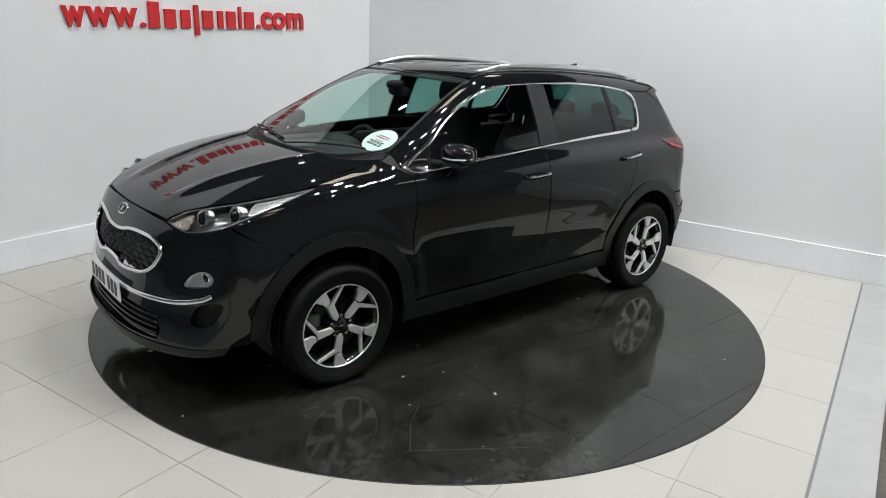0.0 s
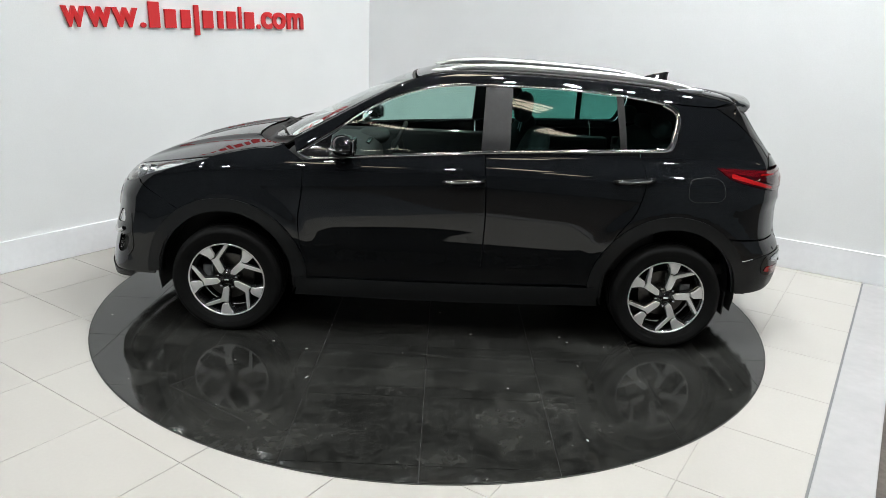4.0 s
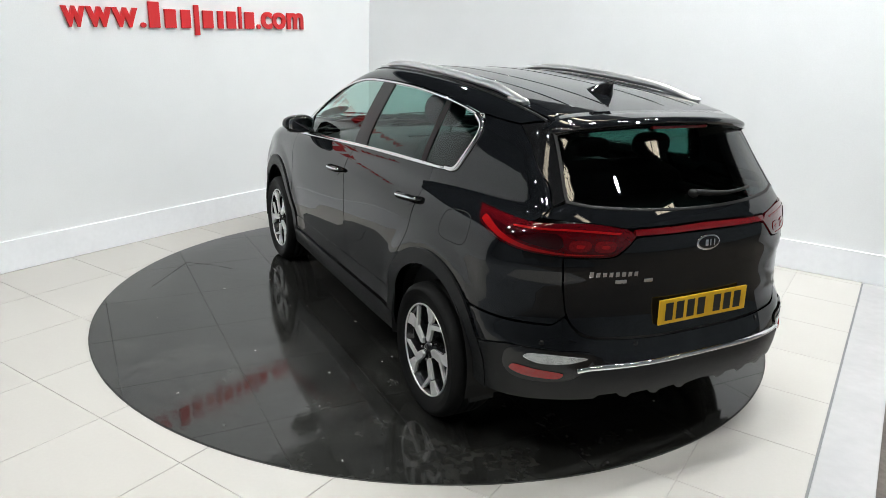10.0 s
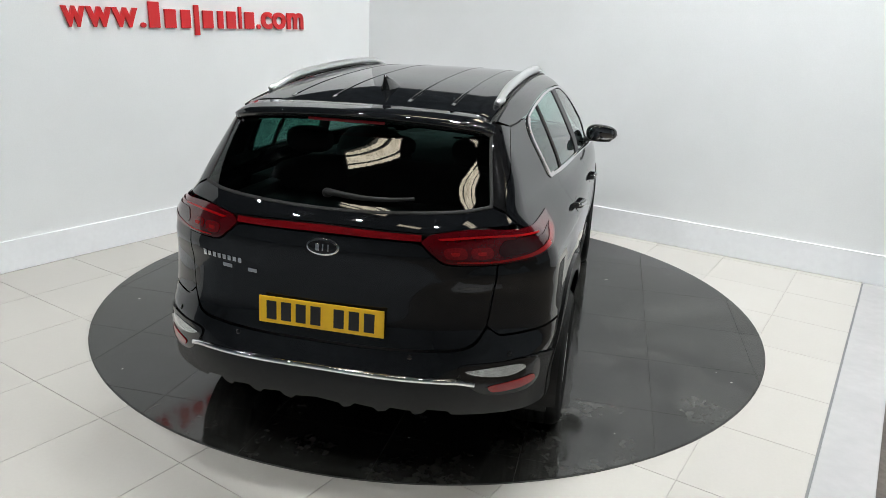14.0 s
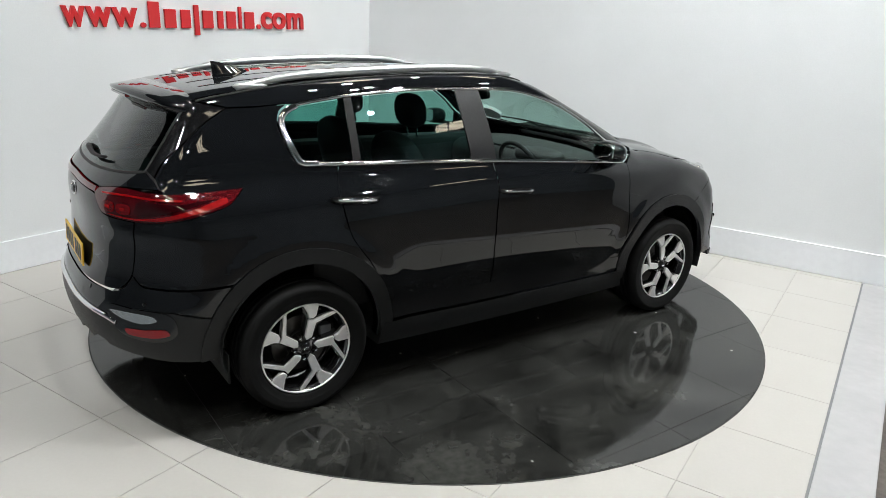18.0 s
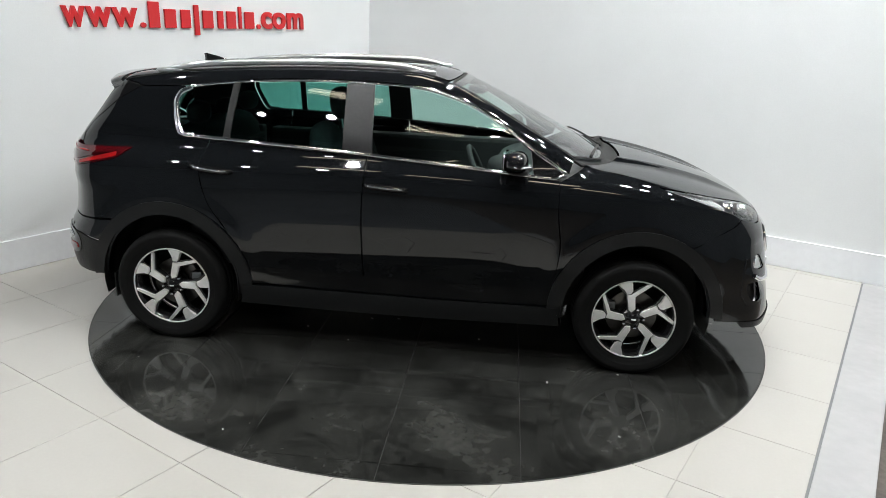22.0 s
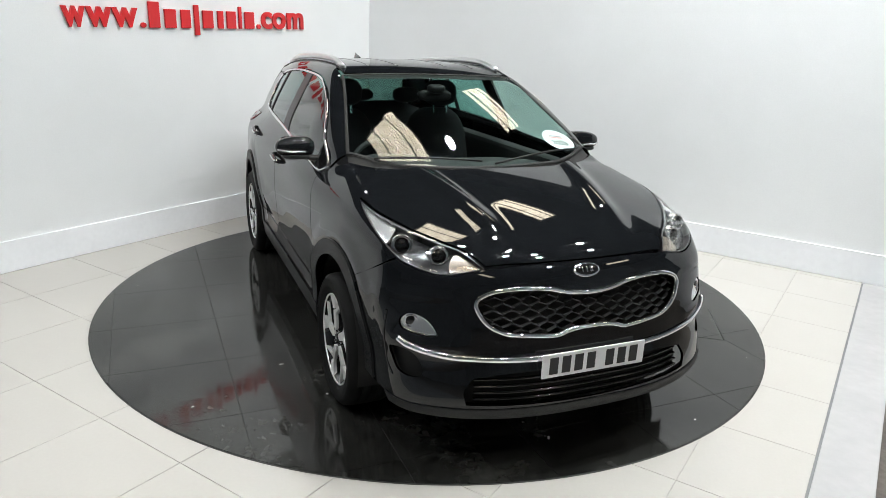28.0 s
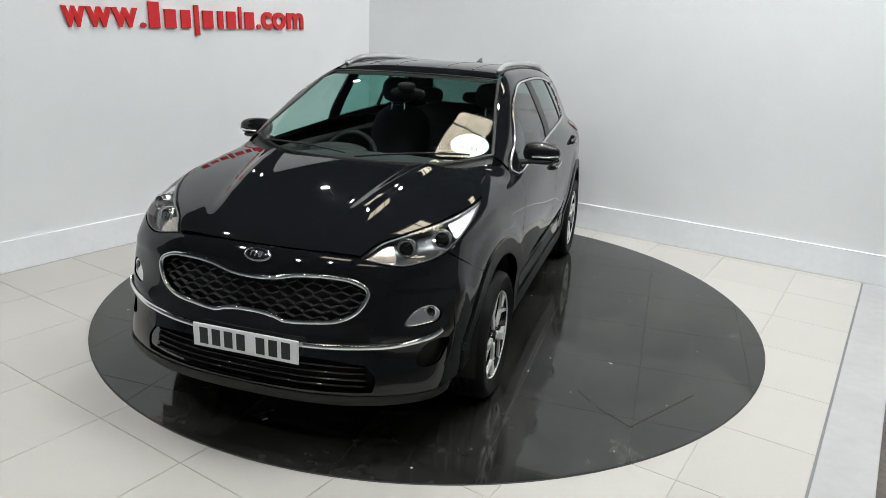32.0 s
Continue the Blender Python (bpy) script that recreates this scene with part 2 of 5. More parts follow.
# Unseen walls, added with a grey that sets what the black paint reflects.
for nm, a in (("wall_hall_north", (-9, 9, 9, 9.2)), ("wall_hall_south", (-9, 9, -9.2, -9)), ("wall_hall_west", (-9.2, -9, -9.2, 9.2)), ("wall_hall_east", (9, 9.2, -9.2, 9.2))):
    tagged(hall_box(nm, *a, -0.5, 6.6, HALL), "unseen plain grey wall added round the hall for the car's reflections", "wall", kind="structure")
tagged(hall_box("ceiling", -9.2, 9.2, -9.2, 9.2, 6.6, 6.75, ROOF), "dark steel roof deck of the hall", "ceiling", kind="structure")


# the turntable: a disc of square black panels that turns with the car
def clip_circle(poly, r, n=160):
    """Cuts a convex polygon to a circle round the origin."""
    for i in range(n):
        a = 2 * math.pi * (i + 0.5) / n
        nx, ny, k = math.cos(a), math.sin(a), r * math.cos(math.pi / n)
        out = []
        for (x0, y0), (x1, y1) in zip(poly, poly[1:] + poly[:1]):
            d0, d1 = nx * x0 + ny * y0 - k, nx * x1 + ny * y1 - k
            if d0 <= 0:
                out.append((x0, y0))
            if d0 * d1 < 0:
                t = d0 / (d0 - d1)
                out.append((x0 + t * (x1 - x0), y0 + t * (y1 - y0)))
        poly = out
        if len(poly) < 3:
            return []
    return poly


turntable = tagged(new("turntable"), "round glossy black car turntable of square panels", "turntable")
R_DISC = 2.229
part("disc_base", lathe([(0.0, 0.0), (R_DISC + 0.006, 0.0), (R_DISC + 0.006, 0.003), (0.0, 0.003)], 160), JOINT, turntable)
for i in range(-4, 4):
    for j in range(-4, 5):
        x0, y0, s = i * 0.62 + 0.003, (j - 0.5) * 0.602, 0.0014
        poly = clip_circle([(x0 + s, y0 + s), (x0 + 0.62 - s, y0 + s), (x0 + 0.62 - s, y0 + 0.602 - s), (x0 + s, y0 + 0.602 - s)], R_DISC)
        if len(poly) > 2:
            part("panel", slab_bm(poly, 0.0015, 0.0055), DISC, turntable)


# ---- lights of the hall: rooflights in the deck and round lamps hung below it ----
def rooflight(x, y, sx, sy, turn=-33.8):
    ob = tagged(new("rooflight"), "cream corrugated plastic rooflight in the dark roof", "rooflight", "rooflights over the hall")
    ob.matrix_basis = pose(x, y, 6.5, 0, 0, turn)
    vs, fs = [], []
    n = int(sx / 0.02)
    for i in range(n + 1):
        a = -sx / 2 + sx * i / n
        h = 0.012 * math.cos(i * 1.05)
        vs += [(a, -sy / 2, h), (a, sy / 2, h)]
        if i:
            fs.append((2 * i - 2, 2 * i - 1, 2 * i + 1, 2 * i))
    put("sheet", mesh_from("sheet", vs, fs, SKYPANE), ob)
    for k in range(2):
        b = -sy / 2 + sy * (k + 0.5) / 2
        part("purlin", box_bm(-sx / 2, sx / 2, b - 0.012, b + 0.012, -0.05, -0.02), STEEL, ob)
    for s in (-1, 1):
        part("kerb_side", box_bm(-sx / 2 - 0.04, sx / 2 + 0.04, s * (sy / 2 + 0.02) - 0.02, s * (sy / 2 + 0.02) + 0.02, -0.05, 0.1), STEEL, ob)
        part("kerb_end", box_bm(s * (sx / 2 + 0.02) - 0.02, s * (sx / 2 + 0.02) + 0.02, -sy / 2, sy / 2, -0.05, 0.1), STEEL, ob)
    return ob


for a in ((0.12, 1.75, 1.08, 1.12), (2.15, 4.2, 1.36, 0.68), (-2.5, -4.15, 1.35, 0.42), (1.35, -4.35, 1.25, 0.46), (-1.2, -6.1, 1.3, 0.38), (2.3, -6.0, 1.1, 0.38), (7.0, -2.35, 0.45, 1.25)):
    rooflight(*a)
    

def hall_lamp(x, y, z=5.9, r=0.090):
    ob = tagged(new("pendant_lamp"), "round white high-bay lamp hung from the roof", "lamp", "lamps over the hall")
    ob.matrix_basis = pose(x, y, z)
    part("shade", lathe([(r * 0.35, 0.16), (r * 0.5, 0.12), (r * 1.05, 0.03), (r * 1.08, 0.0), (r * 1.02, 0.0), (r * 0.98, 0.03)], 32), STEEL, ob, smooth=True)
    part("glow_disc", lathe([(0.0, 0.02), (r * 0.98, 0.02), (r * 0.98, 0.024), (0, 0.024)], 32), LAMP, ob)
    part("cable", tube([(0, 0, 0.15), (0, 0, 6.6 - z)], 0.008, 6), STEEL, ob)
    return ob


# Some spots follow reflections on the car; the others are added to balance wall brightness.
for a in ((1.1, 2.1), (0.2, -5.7), (-1.9, -3.0), (0.9, -1.2), (-2.2, 4.4), (-4.6, -0.6), (3.3, 0.9), (-0.3, -1.9), (2.6, -0.9), (3.9, -0.3), (4.0, -3.0),
          (-2.8, -4.8), (1.9, -1.3), (-5.2, -3.0), (-4.2, -4.6), (0.7, 0.25), (1.8, -0.75), (2.9, -1.4)):
    hall_lamp(*a)
# ---- the car's outer form: x forward, y to its left, z up, the middle of the wheelbase at the origin ----
def spline(xs, ys):
    """A natural cubic through the points, straight beyond them."""
    x, y = np.array(xs, float), np.array(ys, float)
    n, h = len(x), np.diff(x)
    a = np.eye(n)
    r = np.zeros(n)
    for i in range(1, n - 1):
        a[i, i - 1], a[i, i], a[i, i + 1] = h[i - 1], 2 * (h[i - 1] + h[i]), h[i]
        r[i] = 6 * ((y[i + 1] - y[i]) / h[i] - (y[i] - y[i - 1]) / h[i - 1])
    m = np.linalg.solve(a, r)

    def at(q):
        q = np.asarray(q, float)
        c = np.clip(q, x[0], x[-1])
        i = np.clip(np.searchsorted(x, c) - 1, 0, n - 2)
        t0, t1 = x[i + 1] - c, c - x[i]
        v = (m[i] * t0 ** 3 + m[i + 1] * t1 ** 3) / (6 * h[i]) + (y[i] / h[i] - m[i] * h[i] / 6) * t0 + (y[i + 1] / h[i] - m[i + 1] * h[i] / 6) * t1
        s0 = (y[1] - y[0]) / h[0] - h[0] * m[1] / 6
        s1 = (y[-1] - y[-2]) / h[-1] + h[-1] * m[-2] / 6
        return v + np.where(q < x[0], (q - x[0]) * s0, 0) + np.where(q > x[-1], (q - x[-1]) * s1, 0)
    return at


top_hood = spline((0.6, 1.0, 1.3, 1.55, 1.8, 2.0, 2.12, 2.22), (1.210, 1.180, 1.145, 1.098, 1.029, 0.957, 0.892, 0.803))
top_cabin = spline((-2.3, -1.95, -1.6, -1.2, -0.8, -0.4, -0.1, 0.12, 0.3, 0.5, 0.75, 1.0, 1.2), (1.427, 1.475, 1.533, 1.580, 1.605, 1.619, 1.616, 1.598, 1.549, 1.465, 1.347, 1.223, 1.125))
side_low = spline((0.1, 0.25, 0.34, 0.43, 0.5, 0.56, 0.62, 0.7, 0.8, 0.9, 0.97, 1.03, 1.08, 1.13, 1.2, 1.32, 1.45, 1.56, 1.7), (0.819, 0.875, 0.889, 0.891, 0.899, 0.912, 0.922, 0.928, 0.928, 0.926, 0.922, 0.909, 0.881, 0.838, 0.810, 0.757, 0.688, 0.620, 0.520))
side_plan = spline((-2.3, -1.8, -1.335, -0.9, 0.0, 0.8, 1.335, 1.7, 2.2), (-0.105, -0.041, -0.019, -0.011, -0.013, -0.006, -0.011, -0.029, -0.098))
cabin_plan = spline((-2.2, -1.8, -1.4, -1.0, -0.5, 0.0, 0.5, 1.0, 1.4), (-0.186, -0.099, -0.055, -0.021, -0.000, 0.005, -0.003, -0.026, -0.050))
nose = spline((0.15, 0.22, 0.29, 0.35, 0.43, 0.55, 0.66, 0.76, 0.85, 0.93, 1.02), (2.120, 2.200, 2.247, 2.250, 2.234, 2.204, 2.186, 2.163, 2.130, 2.083, 1.999))
tail = spline((0.15, 0.24, 0.34, 0.45, 0.55, 0.63, 0.7, 0.8, 0.92, 1.02, 1.09, 1.16, 1.3, 1.45, 1.62), (2.073, 2.142, 2.194, 2.222, 2.217, 2.190, 2.167, 2.153, 2.147, 2.146, 2.123, 2.072, 1.952, 1.843, 1.727))


def ease(a, b, q):
    t = np.clip((q - a) / (b - a), 0, 1)
    return t * t * (3 - 2 * t)


bonnet_edge = spline((0.0, 0.15, 0.27, 0.40, 0.50, 0.58, 0.64, 0.745, 0.85), (1.262, 1.260, 1.252, 1.226, 1.190, 1.137, 1.090, 0.998, 0.90))


def smax(a, b, k):
    h = np.maximum(k - np.abs(a - b), 0) / k
    return np.maximum(a, b) + h * h * k / 4


narrow = spline((-2.3, -1.9, -1.6, -1.335, -0.9, 0.0, 0.8, 1.335, 1.7, 2.2), (-0.020, -0.016, -0.018, -0.010, -0.003, 0.003, -0.001, -0.023, -0.025, -0.022))


def flank(x, z):
    """The scoop along the doors and the swell of the wheel arches."""
    mid = 0.665 - 0.03 * x
    scoop = -0.006 * np.exp(-((z - mid) / 0.075) ** 2) * ease(-0.90, -0.66, x) * (1 - ease(0.72, 0.92, x))
    d = np.hypot(np.abs(x) - 1.335, z - 0.355)
    thin = narrow(x) * ease(0.34, 0.78, z)
    swell = 0.010 * (1 - ease(0.50, 0.60, d)) * ease(0.30, 0.40, z)
    corner = -0.045 * ease(0.70, 0.95, z) * ease(1.35, 1.95, x)
    return scoop + swell + thin + corner


def shell(x, y, z):
    """Below 0 inside the car's outer form, above 0 outside."""
    ay = np.abs(y)
    step = 1 / (1 + np.exp(-np.clip((z - 1.06) * 22, -40, 40)))
    side = ay - (side_low(z) + side_plan(x) * (1 - step) + cabin_plan(x) * step + flank(x, z))
    ridge = 0.021 * np.exp(-((ay - 0.28 - (2.05 - x) * 0.20) / 0.050) ** 2) * np.clip((2.02 - x) / 0.25, 0, 1) * np.clip((0.74 - ay) / 0.10, 0, 1)
    hood = z - (top_hood(x + 0.09 * y * y) - 0.049 * y * y - 0.035 * ay ** 4 + ridge - 0.085 * ease(0.004, 0.085, bonnet_edge(np.minimum(ay, 0.85)) - x))
    cabin = z - (top_cabin(x + 0.098 * y * y * np.clip((x + 0.3) / 1.0, 0, 1)) - 0.036 * y * y - 0.06 * ay ** 4)
    up = -smax(-hood, -cabin, 0.02) * 0.93
    swell = 0.016 * np.exp(-((z - 0.585) / 0.050) ** 2) + 0.009 * np.exp(-((z - 0.805) / 0.035) ** 2)
    front = x - (nose(z) - 0.42 * ay ** 2.8 + swell * ease(0.50, 0.66, ay))
    swell = 0.014 * np.exp(-((z - 0.610) / 0.045) ** 2) + 0.010 * np.exp(-((z - 0.925) / 0.040) ** 2)
    rear = -x - (tail(z) - 0.507 * ay ** 3.0 + swell * ease(0.42, 0.62, ay))
    ends = smax(front, rear, 0.02)
    return smax(smax(side * 0.97, up, 0.07), ends * 0.9, 0.07)


def shoot(org, way, far=3.0):
    """Where rays from inside leave the form."""
    org, way = np.asarray(org, float), np.asarray(way, float)
    lo, hi = np.zeros(len(org)), np.full(len(org), far)
    for _ in range(26):
        mid = (lo + hi) / 2
        p = org + way * mid[:, None]
        inside = shell(p[:, 0], p[:, 1], p[:, 2]) < 0
        lo, hi = np.where(inside, mid, lo), np.where(inside, hi, mid)
    return org + way * lo[:, None]


def slope(p, e=2e-3):
    g = np.stack([(shell(*(p + d).T) - shell(*(p - d).T)) for d in np.eye(3) * e], 1)
    return g / np.linalg.norm(g, axis=1)[:, None]


def onto(kind, pts):
    """Points (a, b) of a projection laid on the form: side (x, z), top (x, y), front and rear (arc, z)."""
    q = np.asarray(pts, float)
    n = len(q)
    if kind == "side":
        p = shoot(np.stack([q[:, 0], np.zeros(n), q[:, 1]], 1), np.tile((0.0, 1.0, 0.0), (n, 1)))
    elif kind == "top":
        p = shoot(np.stack([q[:, 0], q[:, 1], np.full(n, 0.55)], 1), np.tile((0.0, 0.0, 1.0), (n, 1)))
    elif kind == "ring":
        p = shoot(np.stack([q[:, 0], np.zeros(n), np.full(n, 1.0)], 1), np.stack([np.zeros(n), np.cos(q[:, 1] / 0.8), np.sin(q[:, 1] / 0.8)], 1))
    else:
        s = 1 if kind == "front" else -1
        p = shoot(np.stack([np.full(n, s * 1.0), np.zeros(n), q[:, 1]], 1), np.stack([s * np.cos(q[:, 0]), np.sin(q[:, 0]), np.zeros(n)], 1))
    return p, slope(p)


def conv(kind, ctrl):
    """Rewrites control points (kind, a, b[, corner]) in one projection."""
    out = []
    for c in ctrl:
        (x, y, z), = onto(c[0], [c[1:3]])[0]
        ab = {"side": (x, z), "top": (x, y), "front": (math.atan2(y, x - 1.0), z), "rear": (math.atan2(y, -x - 1.0), z), "ring": (x, 0.8 * math.atan2(z - 1.0, y))}[kind]
        out.append(ab + tuple(c[3:]))
    return out
# ---- end of form ----


def smooth_loop(ctrl, per=6, closed=True):
    """A rounded line through control points; a third value of 1 makes a corner."""
    n = len(ctrl)
    out = []
    for i in range(n if closed else n - 1):
        p0, p1, p2, p3 = (ctrl[(i + k) % n] if closed else ctrl[min(max(i + k, 0), n - 1)] for k in (-1, 0, 1, 2))
        c1, c2 = len(p1) > 2, len(p2) > 2
        a, b = np.array(p1[:2], float), np.array(p2[:2], float)
        t1 = (b - a) if c1 else (b - np.array(p0[:2])) / 2
        t2 = (b - a) if c2 else (np.array(p3[:2]) - a) / 2
        ln = np.linalg.norm(b - a)
        for t in (t1, t2):
            k = np.linalg.norm(t)
            if k > ln:
                t *= ln / k
        for j in range(per):
            t = j / per
            out.append((2 * t ** 3 - 3 * t * t + 1) * a + (t ** 3 - 2 * t * t + t) * t1 + (3 * t * t - 2 * t ** 3) * b + (t ** 3 - t * t) * t2)
    if not closed:
        out.append(np.array(ctrl[-1][:2], float))
    return np.array(out)


def arc(cx, cz, r, a0, a1, n=14):
    return [(cx + r * math.cos(radians(a0 + (a1 - a0) * i / n)), cz + r * math.sin(radians(a0 + (a1 - a0) * i / n)), 1) for i in range(n + 1)]


def resample(loop, step, closed=True):
    p = np.array(loop, float)
    q = np.vstack([p, p[:1]]) if closed else p
    out = []
    for a, b in zip(q, q[1:]):
        k = max(1, int(round(np.linalg.norm(b - a) / step)))
        out += [a + (b - a) * i / k for i in range(k)]
    if not closed:
        out.append(q[-1])
    return np.array(out)


def inside(poly, pts):
    x, y = pts[:, 0], pts[:, 1]
    r = np.zeros(len(pts), bool)
    for (x0, y0), (x1, y1) in zip(poly, np.roll(poly, -1, 0)):
        with np.errstate(divide="ignore", invalid="ignore"):
            r ^= ((y0 > y) != (y1 > y)) & (x < (x1 - x0) * (y - y0) / (y1 - y0) + x0)
    return r


def edge_dist(poly, pts):
    d = np.full(len(pts), 9.0)
    for a, b in zip(poly, np.roll(poly, -1, 0)):
        ab = b - a
        t = np.clip(((pts - a) @ ab) / max(ab @ ab, 1e-12), 0, 1)
        d = np.minimum(d, np.linalg.norm(pts - a - t[:, None] * ab, axis=1))
    return d


def shrink(poly, d):
    a, b = np.roll(poly, 1, 0), np.roll(poly, -1, 0)
    e0, e1 = poly - a, b - poly
    e0 /= np.linalg.norm(e0, axis=1)[:, None] + 1e-9
    e1 /= np.linalg.norm(e1, axis=1)[:, None] + 1e-9
    n = np.stack([-(e0 + e1)[:, 1], (e0 + e1)[:, 0]], 1)
    n /= np.linalg.norm(n, axis=1)[:, None] + 1e-9
    area = 0.5 * np.sum(poly[:, 0] * b[:, 1] - b[:, 0] * poly[:, 1])
    return poly + n * (d if area > 0 else -d)


from mathutils.geometry import delaunay_2d_cdt


def panel_mesh(name, ctrl, kind, mat, step=0.035, out=0.0, inset=0.0014, lip=0.012, holes=(), per=6, mirror=False, dish=None):
    """A piece of the form inside an outline, with a folded-in edge. dish moves the points along their normals."""
    loop = shrink(resample(smooth_loop(ctrl, per), step * 0.8), inset)
    cuts = [shrink(resample(smooth_loop(h, per), step * 0.8), -inset) for h in holes]
    lo, hi = loop.min(0), loop.max(0)
    gx, gy = np.meshgrid(np.arange(lo[0], hi[0], step), np.arange(lo[1], hi[1], step))
    g = np.stack([gx.ravel(), gy.ravel()], 1)
    ok = inside(loop, g) & (edge_dist(loop, g) > step * 0.45)
    for h in cuts:
        ok &= ~inside(h, g) & (edge_dist(h, g) > step * 0.45)
    g = g[ok]
    pts, edges = [], []
    for lp in [loop] + cuts:
        k = len(pts)
        pts += [tuple(q) for q in lp]
        edges += [(k + i, k + (i + 1) % len(lp)) for i in range(len(lp))]
    nb = len(pts)
    pts += [tuple(q) for q in g]
    vs, es, fs, *_ = delaunay_2d_cdt([Vector(q) for q in pts], edges, [], 0, 1e-6)
    v2 = np.array([tuple(q) for q in vs])
    fs = [f for f in fs]
    cen = np.array([v2[list(f)].mean(0) for f in fs])
    keep = inside(loop, cen)
    for h in cuts:
        keep &= ~inside(h, cen)
    fs = [f for f, k in zip(fs, keep) if k]
    p, nrm = onto(kind, v2)
    if dish is not None:
        p = p + nrm * dish(v2, p)[:, None]
    p = p + nrm * out
    faces = []
    for f in fs:
        a, b, c = (p[i] for i in f[:3])
        faces.append(tuple(f) if np.cross(b - a, c - a) @ nrm[f[0]] > 0 else tuple(f[::-1]))
    count = {}
    for f in faces:
        for a, b in zip(f, f[1:] + f[:1]):
            count[(a, b)] = 1
    rim = [(a, b) for a, b in count if (b, a) not in count]
    P, N = [tuple(q) for q in p], [tuple(q) for q in nrm]
    if lip:
        low = {}
        top = {}
        mid = p.mean(0)
        for a, b in rim:
            for i in (a, b):
                if i not in low:
                    top[i] = len(P)
                    P.append(tuple(p[i]))
                    side = p[i] - mid
                    side = side - nrm[i] * (side @ nrm[i])
                    side /= np.linalg.norm(side) + 1e-9
                    N.append(tuple(side))
                    low[i] = len(P)
                    P.append(tuple(p[i] - nrm[i] * lip))
                    N.append(tuple(side))
            faces.append((b, a, low[a], low[b]) if False else (top[a], low[a], low[b], top[b]))
    if mirror:
        P = [(a, -b, c) for a, b, c in P]
        N = [(a, -b, c) for a, b, c in N]
        faces = [f[::-1] for f in faces]
    return mesh_from(name, P, faces, mat, True, N)


def panel(name, ctrl, kind, mat, parent, label="", both=True, **kw):
    """The piece on the car's left and, with both, its mirror image on the right."""
    a = put(name, panel_mesh(name, ctrl, kind, mat, **kw), parent, label)
    if not both:
        return a
    return a, put(name, panel_mesh(name, ctrl, kind, mat, mirror=True, **kw), parent, label)


def strip_on(name, kind, ctrl, width, height, mat, parent, label="", closed=False, per=8, out=0.0, both=True):
    """A rounded bar that follows a line on the form."""
    q = smooth_loop(ctrl, per, closed)
    p, n = onto(kind, q)
    obs = []
    for s in ((1, -1) if both else (1,)):
        vs, fs = [], []
        m = len(p)
        for i in range(m):
            a = p[(i - 1) % m] if closed or i else p[i]
            b = p[(i + 1) % m] if closed or i < m - 1 else p[i]
            d = (b - a) / (np.linalg.norm(b - a) + 1e-9)
            w = np.cross(n[i], d)
            w /= np.linalg.norm(w) + 1e-9
            for u, h in ((-0.5, -0.3), (-0.5, 0.5), (-0.28, 1.0), (0.28, 1.0), (0.5, 0.5), (0.5, -0.3)):
                v = p[i] + w * width * u + n[i] * (height * h + out)
                vs.append((v[0], s * v[1], v[2]))
        for i in range(m if closed else m - 1):
            for k in range(5):
                a, b = i * 6 + k, ((i + 1) % m) * 6 + k
                f = (a, b, b + 1, a + 1)
                fs.append(f if s < 0 else f[::-1])
        if not closed:
            fs.append(tuple(range(6)) if s > 0 else tuple(range(5, -1, -1)))
            e = (m - 1) * 6
            fs.append(tuple(range(e + 5, e - 1, -1)) if s > 0 else tuple(range(e, e + 6)))
        obs.append(put(name, mesh_from(name, vs, fs, mat, True), parent, label))
    return obs


car = tagged(new("car"), "glossy black compact family SUV parked on the turntable", "car")
AX, AZ, TYRE_R, HUB_Y = 1.335, 0.340, 0.340, 0.905


# outlines of the car's openings and lamps
DLO = [(0.90, 1.112, 1), (0.83, 1.088), (0.60, 1.103), (0.40, 1.120), (0.06, 1.142), (-0.27, 1.163), (-0.62, 1.180), (-0.96, 1.193), (-1.20, 1.199), (-1.285, 1.204),
       (-1.315, 1.25), (-1.345, 1.37), (-1.325, 1.425), (-1.26, 1.458), (-0.99, 1.497), (-0.63, 1.523), (-0.25, 1.527), (0.09, 1.512), (0.35, 1.443), (0.555, 1.335), (0.705, 1.226)]
HEAD = [(0.415, 0.894, 1), (0.473, 0.880), (0.57, 0.870), (0.695, 0.900), (0.775, 0.937), (0.935, 1.005), (1.10, 1.062, 1), (0.93, 1.036), (0.735, 0.999), (0.58, 0.968), (0.487, 0.942)]
GRILLE = [(0.0, 0.783), (0.09, 0.790), (0.175, 0.810), (0.27, 0.818), (0.37, 0.811), (0.428, 0.785), (0.438, 0.750), (0.40, 0.682), (0.335, 0.641), (0.25, 0.627), (0.145, 0.618), (0.10, 0.632), (0.05, 0.640), (0.0, 0.641)]
GRILLE += [(-a, b) for a, b in GRILLE[-2:0:-1]]
FOG = [(0.688, 0.676), (0.665, 0.704), (0.628, 0.702), (0.590, 0.676), (0.565, 0.630), (0.618, 0.630), (0.675, 0.645)]
CURTAIN = [(0.722, 0.556), (0.708, 0.50), (0.686, 0.462), (0.642, 0.446), (0.602, 0.462), (0.622, 0.526), (0.664, 0.560)]
INTAKE = [(0.0, 0.482, 1), (0.30, 0.474), (0.435, 0.455, 1), (0.462, 0.40), (0.452, 0.345, 1), (0.0, 0.336, 1), (-0.452, 0.345, 1), (-0.462, 0.40), (-0.435, 0.455, 1), (-0.30, 0.474)]
